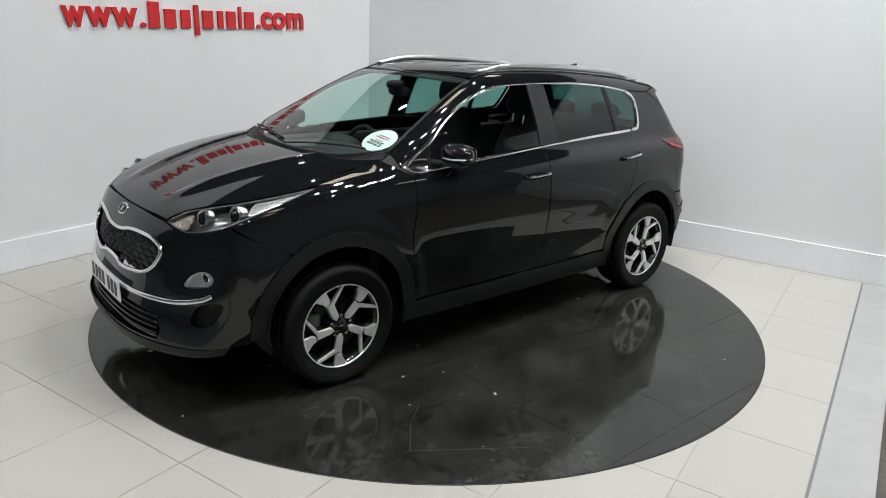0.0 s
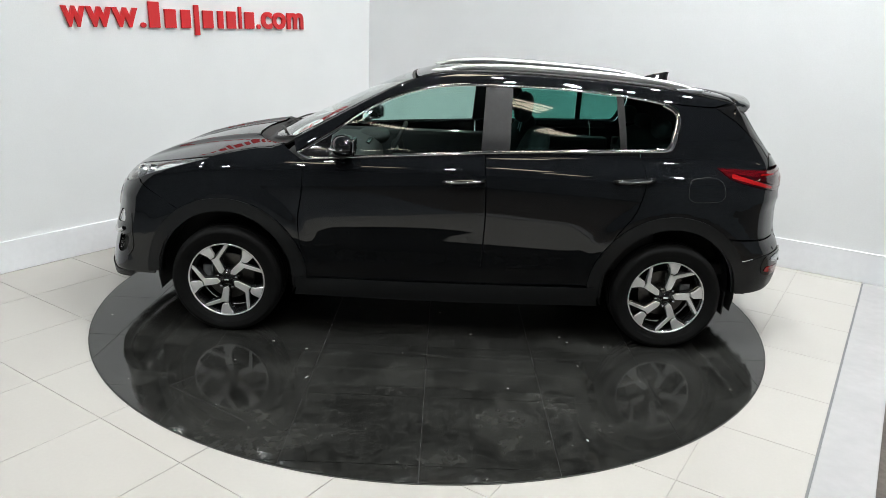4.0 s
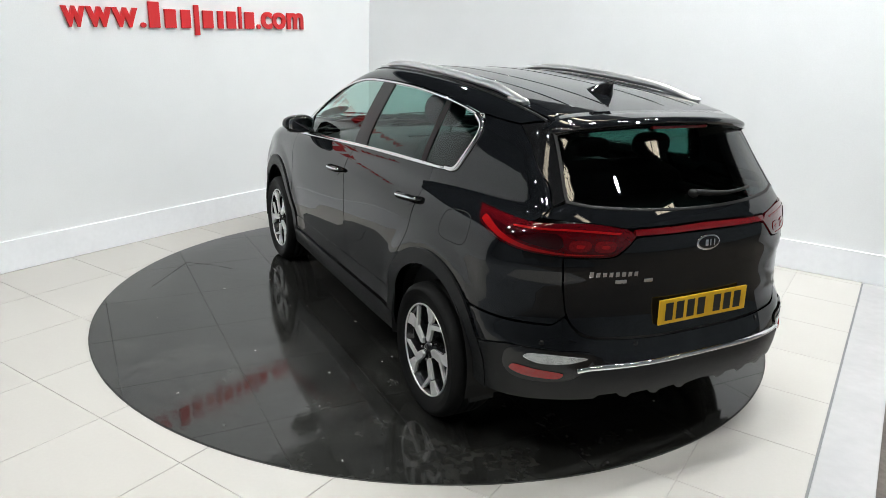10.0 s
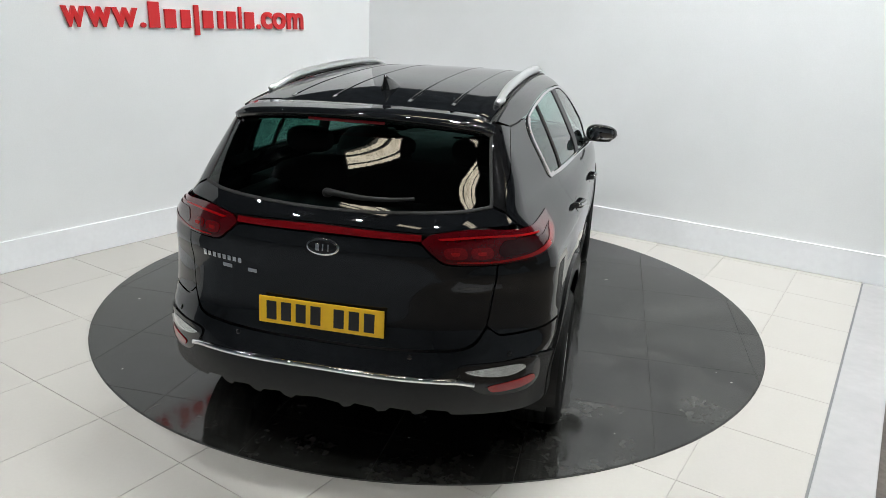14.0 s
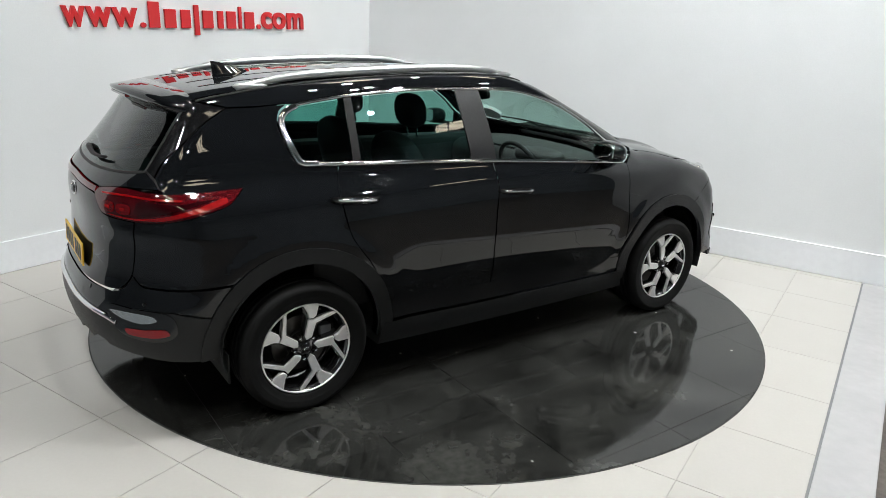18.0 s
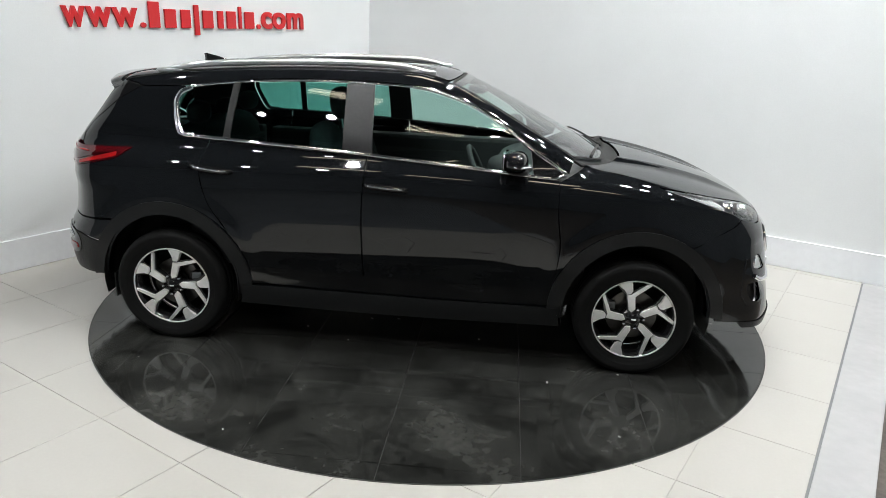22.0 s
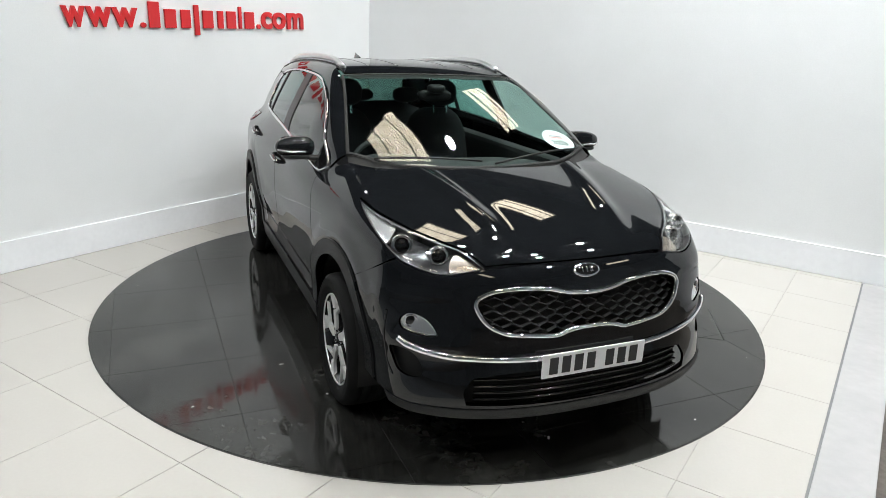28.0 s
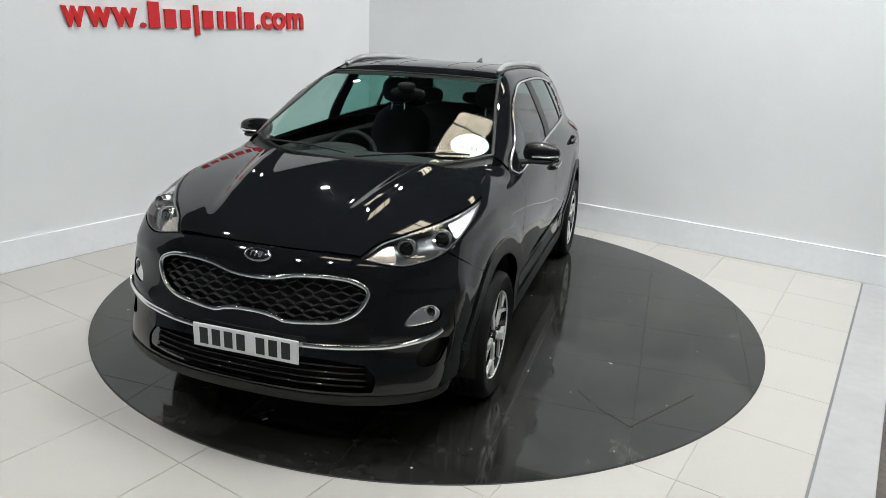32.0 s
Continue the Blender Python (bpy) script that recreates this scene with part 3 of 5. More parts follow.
TAIL = [(0.325, 1.068, 1), (0.36, 1.094), (0.50, 1.114), (0.70, 1.106), (0.935, 1.114, 1), (0.90, 1.055), (0.73, 1.0), (0.58, 0.984), (0.41, 0.990), (0.36, 1.028)]
REV = [(0.47, 0.578), (0.58, 0.586), (0.66, 0.582), (0.676, 0.562), (0.62, 0.541), (0.53, 0.550)]
REFL = [(0.545, 0.508), (0.63, 0.517), (0.705, 0.526), (0.718, 0.500), (0.66, 0.482), (0.56, 0.482)]


def side_of(pts):
    return [("side",) + tuple(p) for p in pts]


def front_of(pts):
    return [("front",) + tuple(p) for p in pts]


def rear_of(pts):
    return [("rear",) + tuple(p) for p in pts]


F_ARCH = side_of(arc(AX, AZ, 0.445, 172, 62, 12))
R_ARCH = side_of(arc(-AX, AZ, 0.445, 128, 8, 14))

# body panels
panel("front_fender", conv("front", [("side", 0.865, 1.075, 1), ("top", 1.0, 0.755, 1), ("top", 1.2, 0.752), ("top", 1.37, 0.745, 1)] + front_of([HEAD[6], HEAD[5][:2], HEAD[4][:2], (0.737, 0.915, 1)])
      + [("side", 1.69, 0.80, 1)] + F_ARCH[::-1] + [("side", 0.86, 0.42, 1), ("side", 0.895, 0.7), ("side", 0.872, 0.9)]), "front", PAINT, car, step=0.03)
panel("front_door", [(0.862, 1.080, 1), (0.60, 1.097), (0.40, 1.113), (0.06, 1.135), (-0.190, 1.150, 1), (-0.205, 0.8), (-0.19, 0.366, 1), (0.3, 0.362), (0.855, 0.366, 1), (0.892, 0.7), (0.868, 0.9)], "side", PAINT, car, step=0.03)
REAR_EDGE = [(-1.10, 1.19, 1), (-1.135, 1.06), (-1.09, 0.86), (-0.97, 0.68), (-0.885, 0.40, 1)]
panel("rear_door", [(-0.193, 1.150, 1), (-0.62, 1.172), (-0.90, 1.185)] + REAR_EDGE + [(-0.5, 0.370), (-0.195, 0.366, 1), (-0.21, 0.8)], "side", PAINT, car, step=0.03)
panel("rear_quarter", conv("rear", side_of([(-1.102, 1.192, 1), (-1.20, 1.193), (-1.295, 1.199), (-1.328, 1.25), (-1.358, 1.37), (-1.338, 1.432), (-1.30, 1.462, 1)])
      + [("side", -1.45, 1.451), ("side", -1.575, 1.447, 1)] + rear_of([(0.735, 1.375), (0.690, 1.30), (0.640, 1.235), (0.625, 1.165, 1), (0.66, 1.125)] + [TAIL[3][:2], TAIL[4], TAIL[5], TAIL[6], (0.577, 0.982, 1), (0.566, 0.85), (0.549, 0.737, 1), (0.60, 0.698)])
      + [("side", -1.60, 0.715, 1)] + R_ARCH + side_of([(-0.887, 0.45, 1), (-0.972, 0.68), (-1.092, 0.86), (-1.137, 1.06)])), "rear", PAINT, car, step=0.03)
DITCH = 0.545
panel("roof_side", conv("ring", side_of([(0.915, 1.117, 1), (0.72, 1.234), (0.565, 1.345), (0.355, 1.453), (0.09, 1.522), (-0.25, 1.537), (-0.63, 1.533), (-0.99, 1.507), (-1.26, 1.468), (-1.302, 1.466, 1), (-1.45, 1.455), (-1.570, 1.452, 1)])
      + [("top", -1.70, DITCH, 1), ("top", -1.2, DITCH + 0.01), ("top", -0.6, DITCH + 0.012), ("top", 0.0, DITCH + 0.012), ("top", 0.22, 0.575, 1), ("top", 0.5, 0.630), ("top", 0.75, 0.690), ("top", 0.94, 0.742, 1)]), "ring", PAINT, car, step=0.03)
panel("roof", [(0.255, 0.0), (0.245, 0.3), (0.225, 0.50), (0.20, DITCH + 0.006, 1), (-0.6, DITCH + 0.006), (-1.2, DITCH + 0.003), (-1.705, DITCH - 0.005, 1), (-1.74, 0.3), (-1.755, 0.0),
              (-1.74, -0.3), (-1.705, -DITCH + 0.005, 1), (-1.2, -DITCH - 0.003), (-0.6, -DITCH - 0.006), (0.20, -DITCH - 0.006, 1), (0.225, -0.50), (0.245, -0.3)], "top", PAINT, car, both=False, step=0.045)


HOOD = conv("top", front_of([(0.0, 0.9055), (0.21, 0.9055)])) + conv("top", front_of([(0.41, 0.900, 1), (0.484, 0.945), (0.579, 0.971), (0.735, 1.002), (0.93, 1.039), (1.09, 1.063, 1)])) + [(1.2, 0.745), (0.999, 0.746, 1), (1.094, 0.64), (1.193, 0.50), (1.229, 0.40), (1.256, 0.25), (1.266, 0.0)]
HOOD += [(a, -b) + tuple(c) for a, b, *c in HOOD[-2:0:-1]]
panel("bonnet", HOOD, "top", PAINT, car, both=False, step=0.022)
panel("wiper_cowl", [(1.262, 0.0), (1.252, 0.25), (1.225, 0.40), (1.189, 0.50), (1.088, 0.64), (0.992, 0.745, 1), (0.93, 0.735, 1), (1.07, 0.50), (1.135, 0.25), (1.150, 0.0), (1.135, -0.25), (1.07, -0.50), (0.93, -0.735, 1), (0.992, -0.745, 1), (1.088, -0.64), (1.189, -0.50), (1.225, -0.40), (1.252, -0.25)], "top", BLACK, car, both=False, out=-0.012, step=0.04)
SCREEN_LINE = [(1.172, 0.0), (1.155, 0.25), (1.095, 0.50), (0.935, 0.728, 1), (0.74, 0.682), (0.5, 0.622), (0.245, 0.568, 1), (0.262, 0.3), (0.268, 0.0)]
SCREEN_LINE += [(a, -b) + tuple(c) for a, b, *c in SCREEN_LINE[-2:0:-1]]
screen = panel("windscreen", SCREEN_LINE, "top", SCREEN, car, "tinted windscreen glass", both=False, step=0.03, lip=0.0)
screen.visible_shadow = False
strip_on("windscreen_seal", "top", SCREEN_LINE, 0.018, 0.002, BLACK, car, closed=True, both=False)
strip_on("screen_border", "top", [(0.275, 0.54), (0.30, 0.3), (0.305, 0.0), (0.30, -0.3), (0.275, -0.54)], 0.045, 0.001, BLACK, car, both=False, out=-0.003)

# front end
BUMP = [("front", 0.0, 0.902), ("front", 0.21, 0.902), ("front", 0.413, 0.890, 1), ("front", 0.473, 0.876), ("front", 0.57, 0.866), ("front", 0.69, 0.894), ("front", 0.732, 0.911, 1), ("side", 1.682, 0.80, 1)] + side_of(arc(AX, AZ, 0.445, 61, 8, 8)) + [("side", 1.785, 0.335, 1), ("front", 0.5, 0.325), ("front", 0.0, 0.322)]
bump = conv("front", BUMP)
bump += [(-a, b) + tuple(c) for a, b, *c in bump[-2:0:-1]]
panel("front_bumper", bump, "front", PAINT, car, both=False, step=0.03, holes=[GRILLE, INTAKE, CURTAIN, [(-a, b) for a, b in CURTAIN], shrink(smooth_loop(FOG, 2), -0.004).tolist(), [(-a, b) for a, b in shrink(smooth_loop(FOG, 2), -0.004).tolist()]])
strip_on("corner_crease", "front", [(0.744, 0.705), (0.750, 0.61), (0.738, 0.49), (0.708, 0.43)], 0.010, 0.003, PAINT, car, "raised edge of the bumper corner")
panel("front_lip", [(0.0, 0.326, 1), (0.5, 0.329), (0.74, 0.338, 1), (0.72, 0.302, 1), (0.5, 0.284), (0.0, 0.278, 1), (-0.5, 0.284), (-0.72, 0.302, 1), (-0.74, 0.338, 1), (-0.5, 0.329)], "front", CLAD, car, "charcoal plastic front lip", both=False, out=0.006, lip=0.05)
panel("grille_back", GRILLE, "front", BLACK, car, both=False, out=-0.055, inset=-0.012, lip=0)
strip_on("grille_surround", "front", GRILLE, 0.019, 0.010, CHROME, car, "chrome grille surround", closed=True, both=False)
panel("intake_back", INTAKE, "front", BLACK, car, both=False, out=-0.06, inset=-0.02, lip=0)
for z in (0.362, 0.390, 0.418, 0.446):
    strip_on("intake_slat", "front", [(-0.43, z), (-0.2, z), (0.0, z), (0.2, z), (0.43, z)], 0.010, 0.016, GLOSSB, car, both=False, out=-0.035)
BSTRIP = [(0.690, 0.602), (0.655, 0.580), (0.56, 0.552), (0.46, 0.538), (0.23, 0.527), (0.0, 0.525)]
strip_on("bumper_strip", "front", BSTRIP + [(-a, b) for a, b in BSTRIP[-2::-1]], 0.025, 0.012, CHROME, car, "chrome bumper strip", both=False)


def grille_mesh():
    """Rows of zigzag bars, tied by short struts, in the recessed grille."""
    vs, fs = [], []
    poly = smooth_loop(GRILLE, 6)

    def bar(line, w, d):
        ok = inside(poly, line)
        run = []
        for q, o in list(zip(line, ok)) + [(None, False)]:
            if o:
                run.append(q)
                continue
            if len(run) > 1:
                p, n = onto("front", run)
                base = len(vs)
                for c, m in zip(p, n):
                    c = c - m * 0.034
                    vs.extend([tuple(c + np.array((0, 0, w))), tuple(c + m * d), tuple(c + m * d * 0.7 - np.array((0, 0, w)))])
                for i in range(len(run) - 1):
                    for j in range(2):
                        a = base + i * 3 + j
                        fs.append((a, a + 1, a + 4, a + 3))
            run = []

    wide, high = 0.068, 0.0285
    for k in range(9):
        z = 0.612 + high * k
        off = 0.5 * wide * (k % 2)
        bar(np.array([(a, z + 0.008 * (1 - 4 * abs(((a + off) / wide) % 1 - 0.5))) for a in np.arange(-0.46, 0.4601, wide / 8)]), 0.0055, 0.016)
        for j in range(-8, 9):
            a = (j + 0.5) * wide - off
            bar(np.array([(a, z + 0.008 + t * (high - 0.016)) for t in (0.0, 0.5, 1.0)]) + np.array([(-0.004, 0), (0, 0), (0.004, 0)]), 0.003, 0.010)
    return mesh_from("grille_mesh", vs, fs, MESH)


tagged(put("grille_mesh", grille_mesh(), car, "gloss black diamond grille mesh"), kind="stuff")


def solid_on(name, kind, at, size, mat, parent, label="", both=True, bevel=0.3, out=0.0, turn=0.0, lean=None):
    """A rounded block set on the form: size is along, up and out."""
    p, n = onto(kind, [at])
    p, n = Vector(p[0]), Vector(n[0])
    up = (Vector((0, 0, 1)) - n * n.z).normalized()
    al = up.cross(n).normalized()
    made = []
    for s in ((1, -1) if both else (1,)):
        bm = box_bm(-size[0] / 2, size[0] / 2, -size[1] / 2, size[1] / 2, -size[2] / 2, size[2] / 2, min(size) * bevel, 3)
        m = Matrix((al, up, n)).transposed().to_4x4()
        m.translation = p + n * out
        m = m @ Matrix.Rotation(radians(turn), 4, "Z")
        bmesh.ops.transform(bm, matrix=m, verts=bm.verts[:])
        if s < 0:
            bmesh.ops.scale(bm, vec=(1, -1, 1), verts=bm.verts[:])
            bmesh.ops.reverse_faces(bm, faces=bm.faces[:])
        made.append(part(name, bm, mat, parent, label, True))
    return made


def disc_on(name, kind, at, rx, rz, mat, parent, label="", both=True, out=0.0, depth=0.01, dome=0.3, n=28):
    """An oval button set on the form."""
    p, nn = onto(kind, [at])
    p, nn = Vector(p[0]), Vector(nn[0])
    up = (Vector((0, 0, 1)) - nn * nn.z).normalized()
    al = up.cross(nn).normalized()
    m = Matrix((al, up, nn)).transposed().to_4x4()
    m.translation = p + nn * out
    made = []
    for s in ((1, -1) if both else (1,)):
        bm = lathe([(1.0, -depth), (1.0, 0.0), (0.93, depth * dome), (0.6, depth * dome * 2), (0.001, depth * dome * 2.4)], n)
        bmesh.ops.scale(bm, vec=(rx, rz, 1), verts=bm.verts[:])
        bmesh.ops.transform(bm, matrix=m, verts=bm.verts[:])
        if s < 0:
            bmesh.ops.scale(bm, vec=(1, -1, 1), verts=bm.verts[:])
            bmesh.ops.reverse_faces(bm, faces=bm.faces[:])
        made.append(part(name, bm, mat, parent, label, True))
    return made


# front lamps
heads = panel("headlamp", HEAD, "front", LAMPGREY, car, "clear headlamp with twin round projectors", out=-0.034, lip=0, inset=0.0)
for ob, s in zip(heads, (1, -1)):
    lens = put("lens", panel_mesh("lens", HEAD, "front", LENS, out=0.001, lip=0.0, mirror=s < 0), ob)
    lens.visible_shadow = False
    put("wall", panel_mesh("wall", [(a, b) + tuple(c) for a, b, *c in HEAD], "front", BEZEL, out=-0.003, lip=0.034, inset=0.001, mirror=s < 0, holes=[shrink(smooth_loop(HEAD, 2), 0.006).tolist()]), ob)


def mirrored(bm, s):
    if s < 0:
        bmesh.ops.scale(bm, vec=(1, -1, 1), verts=bm.verts[:])
        bmesh.ops.reverse_faces(bm, faces=bm.faces[:])
    return bm


def ring_at(kind, at, r, out, profile, n=32):
    """A turned shape that faces out of the form."""
    p, nn = onto(kind, [at])
    p, nn = Vector(p[0]), Vector(nn[0])
    nn = (nn + Vector((0.6, 0, 0)) * (1 if kind == "front" else 0)).normalized() if kind == "front" else nn
    nn.z *= 0.3
    nn.normalize()
    up = (Vector((0, 0, 1)) - nn * nn.z).normalized()
    m = Matrix((up.cross(nn).normalized(), up, nn)).transposed().to_4x4()
    m.translation = p + nn * out
    bm = lathe([(a * r, b * r) for a, b in profile], n)
    bmesh.ops.transform(bm, matrix=m, verts=bm.verts[:])
    return bm


for ob, s in zip(heads, (1, -1)):
    for at, r in (((0.580, 0.928), 0.036), ((0.728, 0.956), 0.037)):
        part("projector_ring", mirrored(ring_at("front", at, r, -0.018, [(1.0, -0.8), (1.05, -0.1), (0.98, 0.1), (0.82, 0.0), (0.80, -0.6)]), s), CHROME, ob, "chrome projector ring", True)
        part("projector", mirrored(ring_at("front", at, r, -0.030, [(0.80, 0.0), (0.7, 0.25), (0.4, 0.48), (0.001, 0.55)]), s), GLOSSB, ob, "", True)
        part("projector_shroud", mirrored(ring_at("front", at, r, -0.026, [(1.24, -1.0), (1.20, 0.02), (1.14, 0.10), (1.04, 0.0), (1.02, -0.4)]), s), SHROUD, ob, "silver projector shroud", True)
    put("indicator", panel_mesh("indicator", [(0.428, 0.899), (0.48, 0.884), (0.536, 0.884), (0.540, 0.925), (0.522, 0.945), (0.48, 0.930)], "front", INDICATOR, out=-0.018, mirror=s < 0, step=0.012), ob, "ribbed silver indicator")
    put("running_light", panel_mesh("running_light", [(0.80, 0.958), (0.86, 0.978), (0.95, 1.013), (1.07, 1.052), (0.95, 1.037), (0.80, 1.008)], "front", CLEARLENS, out=-0.012, mirror=s < 0, step=0.02), ob, "silver running light")

panel("air_curtain", CURTAIN, "front", BLACK, car, "black air pocket below the fog lamp", out=-0.035, lip=0, inset=-0.015, step=0.02)
fogs = panel("fog_lamp", FOG, "front", SATIN, car, "silver fog lamp bezel", out=-0.012, inset=-0.002, lip=0.012)
for ob, s in zip(fogs, (1, -1)):
    part("fog_ring", mirrored(ring_at("front", (0.650, 0.674), 0.026, -0.014, [(1.15, -0.5), (1.1, 0.2), (0.95, 0.25), (0.85, 0.0)]), s), CHROME, ob, "", True)
    part("fog_glass", mirrored(ring_at("front", (0.650, 0.674), 0.026, -0.014, [(0.9, 0.0), (0.6, 0.15), (0.001, 0.2)]), s), GLOSSB, ob, "", True)
strip_on("fog_surround", "front", FOG, 0.009, 0.006, CHROME, car, closed=True, out=-0.012)
disc_on("nose_badge", "front", (0.0, 0.868), 0.066, 0.033, CHROME, car, "oval chrome nose badge", both=False, depth=0.008)
disc_on("badge_face", "front", (0.0, 0.868), 0.057, 0.025, GLOSSB, car, both=False, out=0.0045, depth=0.003)
for k, w in ((-0.026, 0.006), (-0.004, 0.006), (0.018, 0.016)):
    solid_on("badge_bar", "front", (k / 1.1, 0.868), (w, 0.026, 0.006), CHROME, car, both=False, out=0.007)


def plate(name, x, z0, z1, mat, s, lean=0.0):
    """A number plate with plain bars for its signs."""
    ob = part(name, box_bm(-0.004, 0.004, -0.26, 0.26, z0, z1, 0.003), mat, car, "white number plate with dark bars" if s > 0 else "yellow number plate with dark bars")
    ob.matrix_basis = pose(x, 0, 0, 0, 0, 0 if s > 0 else 180) @ Matrix.Translation((0, 0, (z0 + z1) / 2)) @ pose(0, 0, 0, 0, lean) @ Matrix.Translation((0, 0, -(z0 + z1) / 2))
    for k in (-0.205, -0.143, -0.081, -0.019, 0.077, 0.139, 0.201):
        part("bar", box_bm(0.004, 0.0055, k - 0.021, k + 0.021, (z0 + z1) / 2 - 0.038, (z0 + z1) / 2 + 0.038), INK, ob)
    return ob


plate("front_plate", float(onto("front", [(0.0, 0.47)])[0][0][0]) + 0.010, 0.448, 0.556, WHITEP, 1)
plate("rear_plate", float(onto("rear", [(0.0, 0.72)])[0][0][0]) - 0.010, 0.690, 0.799, YELLOWP, -1, -3)

# rear end
panel("tailgate", [(0.0, 1.148), (0.45, 1.166), (0.575, 1.184, 1), (0.620, 1.160, 1), (0.655, 1.124, 1), (0.50, 1.117), (0.36, 1.097), (0.31, 1.098), (0.0, 1.104)] + [(-0.31, 1.098), (-0.36, 1.097), (-0.50, 1.117), (-0.655, 1.124, 1), (-0.620, 1.160, 1), (-0.575, 1.184, 1), (-0.45, 1.166)],
      "rear", PAINT, car, both=False, step=0.03)
GATE = [(0.0, 1.066), (0.315, 1.062), (0.355, 1.026), (0.405, 0.986), (0.572, 0.980, 1), (0.562, 0.85), (0.545, 0.74), (0.50, 0.675), (0.43, 0.655), (0.0, 0.650)]
GATE += [(-a, b) + tuple(c) for a, b, *c in GATE[-2:0:-1]]
panel("tailgate_lower", GATE, "rear", PAINT, car, both=False, step=0.03)
BACKGLASS = [(0.0, 1.152), (0.45, 1.170), (0.572, 1.186, 1), (0.588, 1.26), (0.610, 1.36), (0.638, 1.45, 1), (0.4, 1.468), (0.0, 1.475)]
BACKGLASS += [(-a, b) + tuple(c) for a, b, *c in BACKGLASS[-2:0:-1]]
bg = panel("rear_window", BACKGLASS, "rear", REARGLASS, car, "dark privacy rear window", both=False, step=0.025, lip=0)
bg.visible_shadow = False
strip_on("rear_window_seal", "rear", BACKGLASS, 0.014, 0.0015, BLACK, car, closed=True, both=False)
lamps = panel("tail_lamp", TAIL, "rear", REDLENS, car, "red tail lamp", out=0.004, lip=0.02)
for ob, s in zip(lamps, (1, -1)):
    for a in (0.435, 0.520):
        put("lamp_core", panel_mesh("lamp_core", [(a - 0.032, 1.047), (a + 0.030, 1.049), (a + 0.034, 1.010), (a - 0.026, 1.010)], "rear", REDCORE, out=0.006, mirror=s < 0, step=0.02), ob, "deep red lamp core")
        put("lamp_middle", panel_mesh("lamp_middle", [(a - 0.014, 1.034), (a + 0.013, 1.035), (a + 0.013, 1.021), (a - 0.010, 1.021)], "rear", BRIGHTRED, out=0.0075, mirror=s < 0, step=0.02), ob, "bright red lamp middle")
    put("lamp_band", panel_mesh("lamp_band", [(0.38, 1.082), (0.55, 1.092), (0.75, 1.085), (0.75, 1.077), (0.55, 1.082), (0.39, 1.073)], "rear", BRIGHTRED, out=0.006, mirror=s < 0, step=0.02), ob, "bright red lamp band")
    put("lamp_edge", panel_mesh("lamp_edge", [(0.895, 1.062), (0.73, 1.008), (0.58, 0.990), (0.44, 0.994), (0.44, 1.000), (0.58, 1.000), (0.70, 1.020), (0.80, 1.052), (0.88, 1.085)], "rear", BRIGHTRED, out=0.006, mirror=s < 0, step=0.02), ob, "bright red lower lamp edge")
    put("lamp_smoke", panel_mesh("lamp_smoke", [(0.60, 1.072), (0.74, 1.070), (0.86, 1.082), (0.80, 1.060), (0.70, 1.028), (0.60, 1.010), (0.575, 1.03)], "rear", SMOKERED, out=0.006, mirror=s < 0, step=0.02), ob, "smoked red lamp field")
panel("light_bar", [(0.0, 1.099, 1), (0.33, 1.092, 1), (0.33, 1.068, 1), (0.0, 1.071, 1), (-0.33, 1.068, 1), (-0.33, 1.092, 1)], "rear", REDCORE, car, "thin red light bar across the tailgate", both=False, out=0.006, lip=0.02)
RB = [("rear", 0.0, 0.642), ("rear", 0.43, 0.647), ("rear", 0.505, 0.668), ("rear", 0.55, 0.73, 1), ("rear", 0.605, 0.692), ("side", -1.605, 0.705, 1)] + side_of(arc(-AX, AZ, 0.445, 126, 150, 4)) + [("rear", 0.74, 0.605, 1), ("rear", 0.60, 0.602), ("rear", 0.46, 0.592, 1), ("rear", 0.44, 0.545), ("rear", 0.0, 0.552)]
rb = conv("rear", RB)
rb += [(-a, b) + tuple(c) for a, b, *c in rb[-2:0:-1]]
panel("rear_bumper", rb, "rear", PAINT, car, both=False, step=0.03)
RL = [("rear", 0.0, 0.550), ("rear", 0.445, 0.543), ("rear", 0.465, 0.588, 1), ("rear", 0.60, 0.60), ("rear", 0.738, 0.602, 1)] + side_of(arc(-AX, AZ, 0.445, 151, 176, 4)) + [("side", -1.765, 0.360, 1), ("rear", 0.64, 0.372), ("rear", 0.5, 0.385)]
for k in range(4):
    a = 0.40 - k * 0.115
    RL += [("rear", a + 0.035, 0.392, 1), ("rear", a + 0.02, 0.410, 1), ("rear", a - 0.04, 0.418, 1), ("rear", a - 0.055, 0.400, 1)]
RL = RL[:-2] + [("rear", 0.0, 0.420, 1)]
rl = conv("rear", RL)
rl += [(-a, b) + tuple(c) for a, b, *c in rl[-2:0:-1]]
panel("rear_valance", rl, "rear", CLAD, car, "charcoal plastic rear valance", both=False, step=0.03, out=0.004)
strip_on("rear_bumper_strip", "rear", [(0.50, 0.520), (0.44, 0.535), (0.25, 0.546), (0.0, 0.550), (-0.25, 0.546), (-0.44, 0.535), (-0.50, 0.520)], 0.022, 0.012, CHROME, car, "chrome rear bumper strip", both=False)
panel("lamp_surround", [(0.452, 0.596), (0.58, 0.602), (0.70, 0.600), (0.738, 0.575), (0.742, 0.505), (0.70, 0.468), (0.62, 0.462), (0.53, 0.476), (0.478, 0.522)], "rear", GLOSSB, car, "gloss black surround of the bumper lamps", out=0.007, step=0.025)
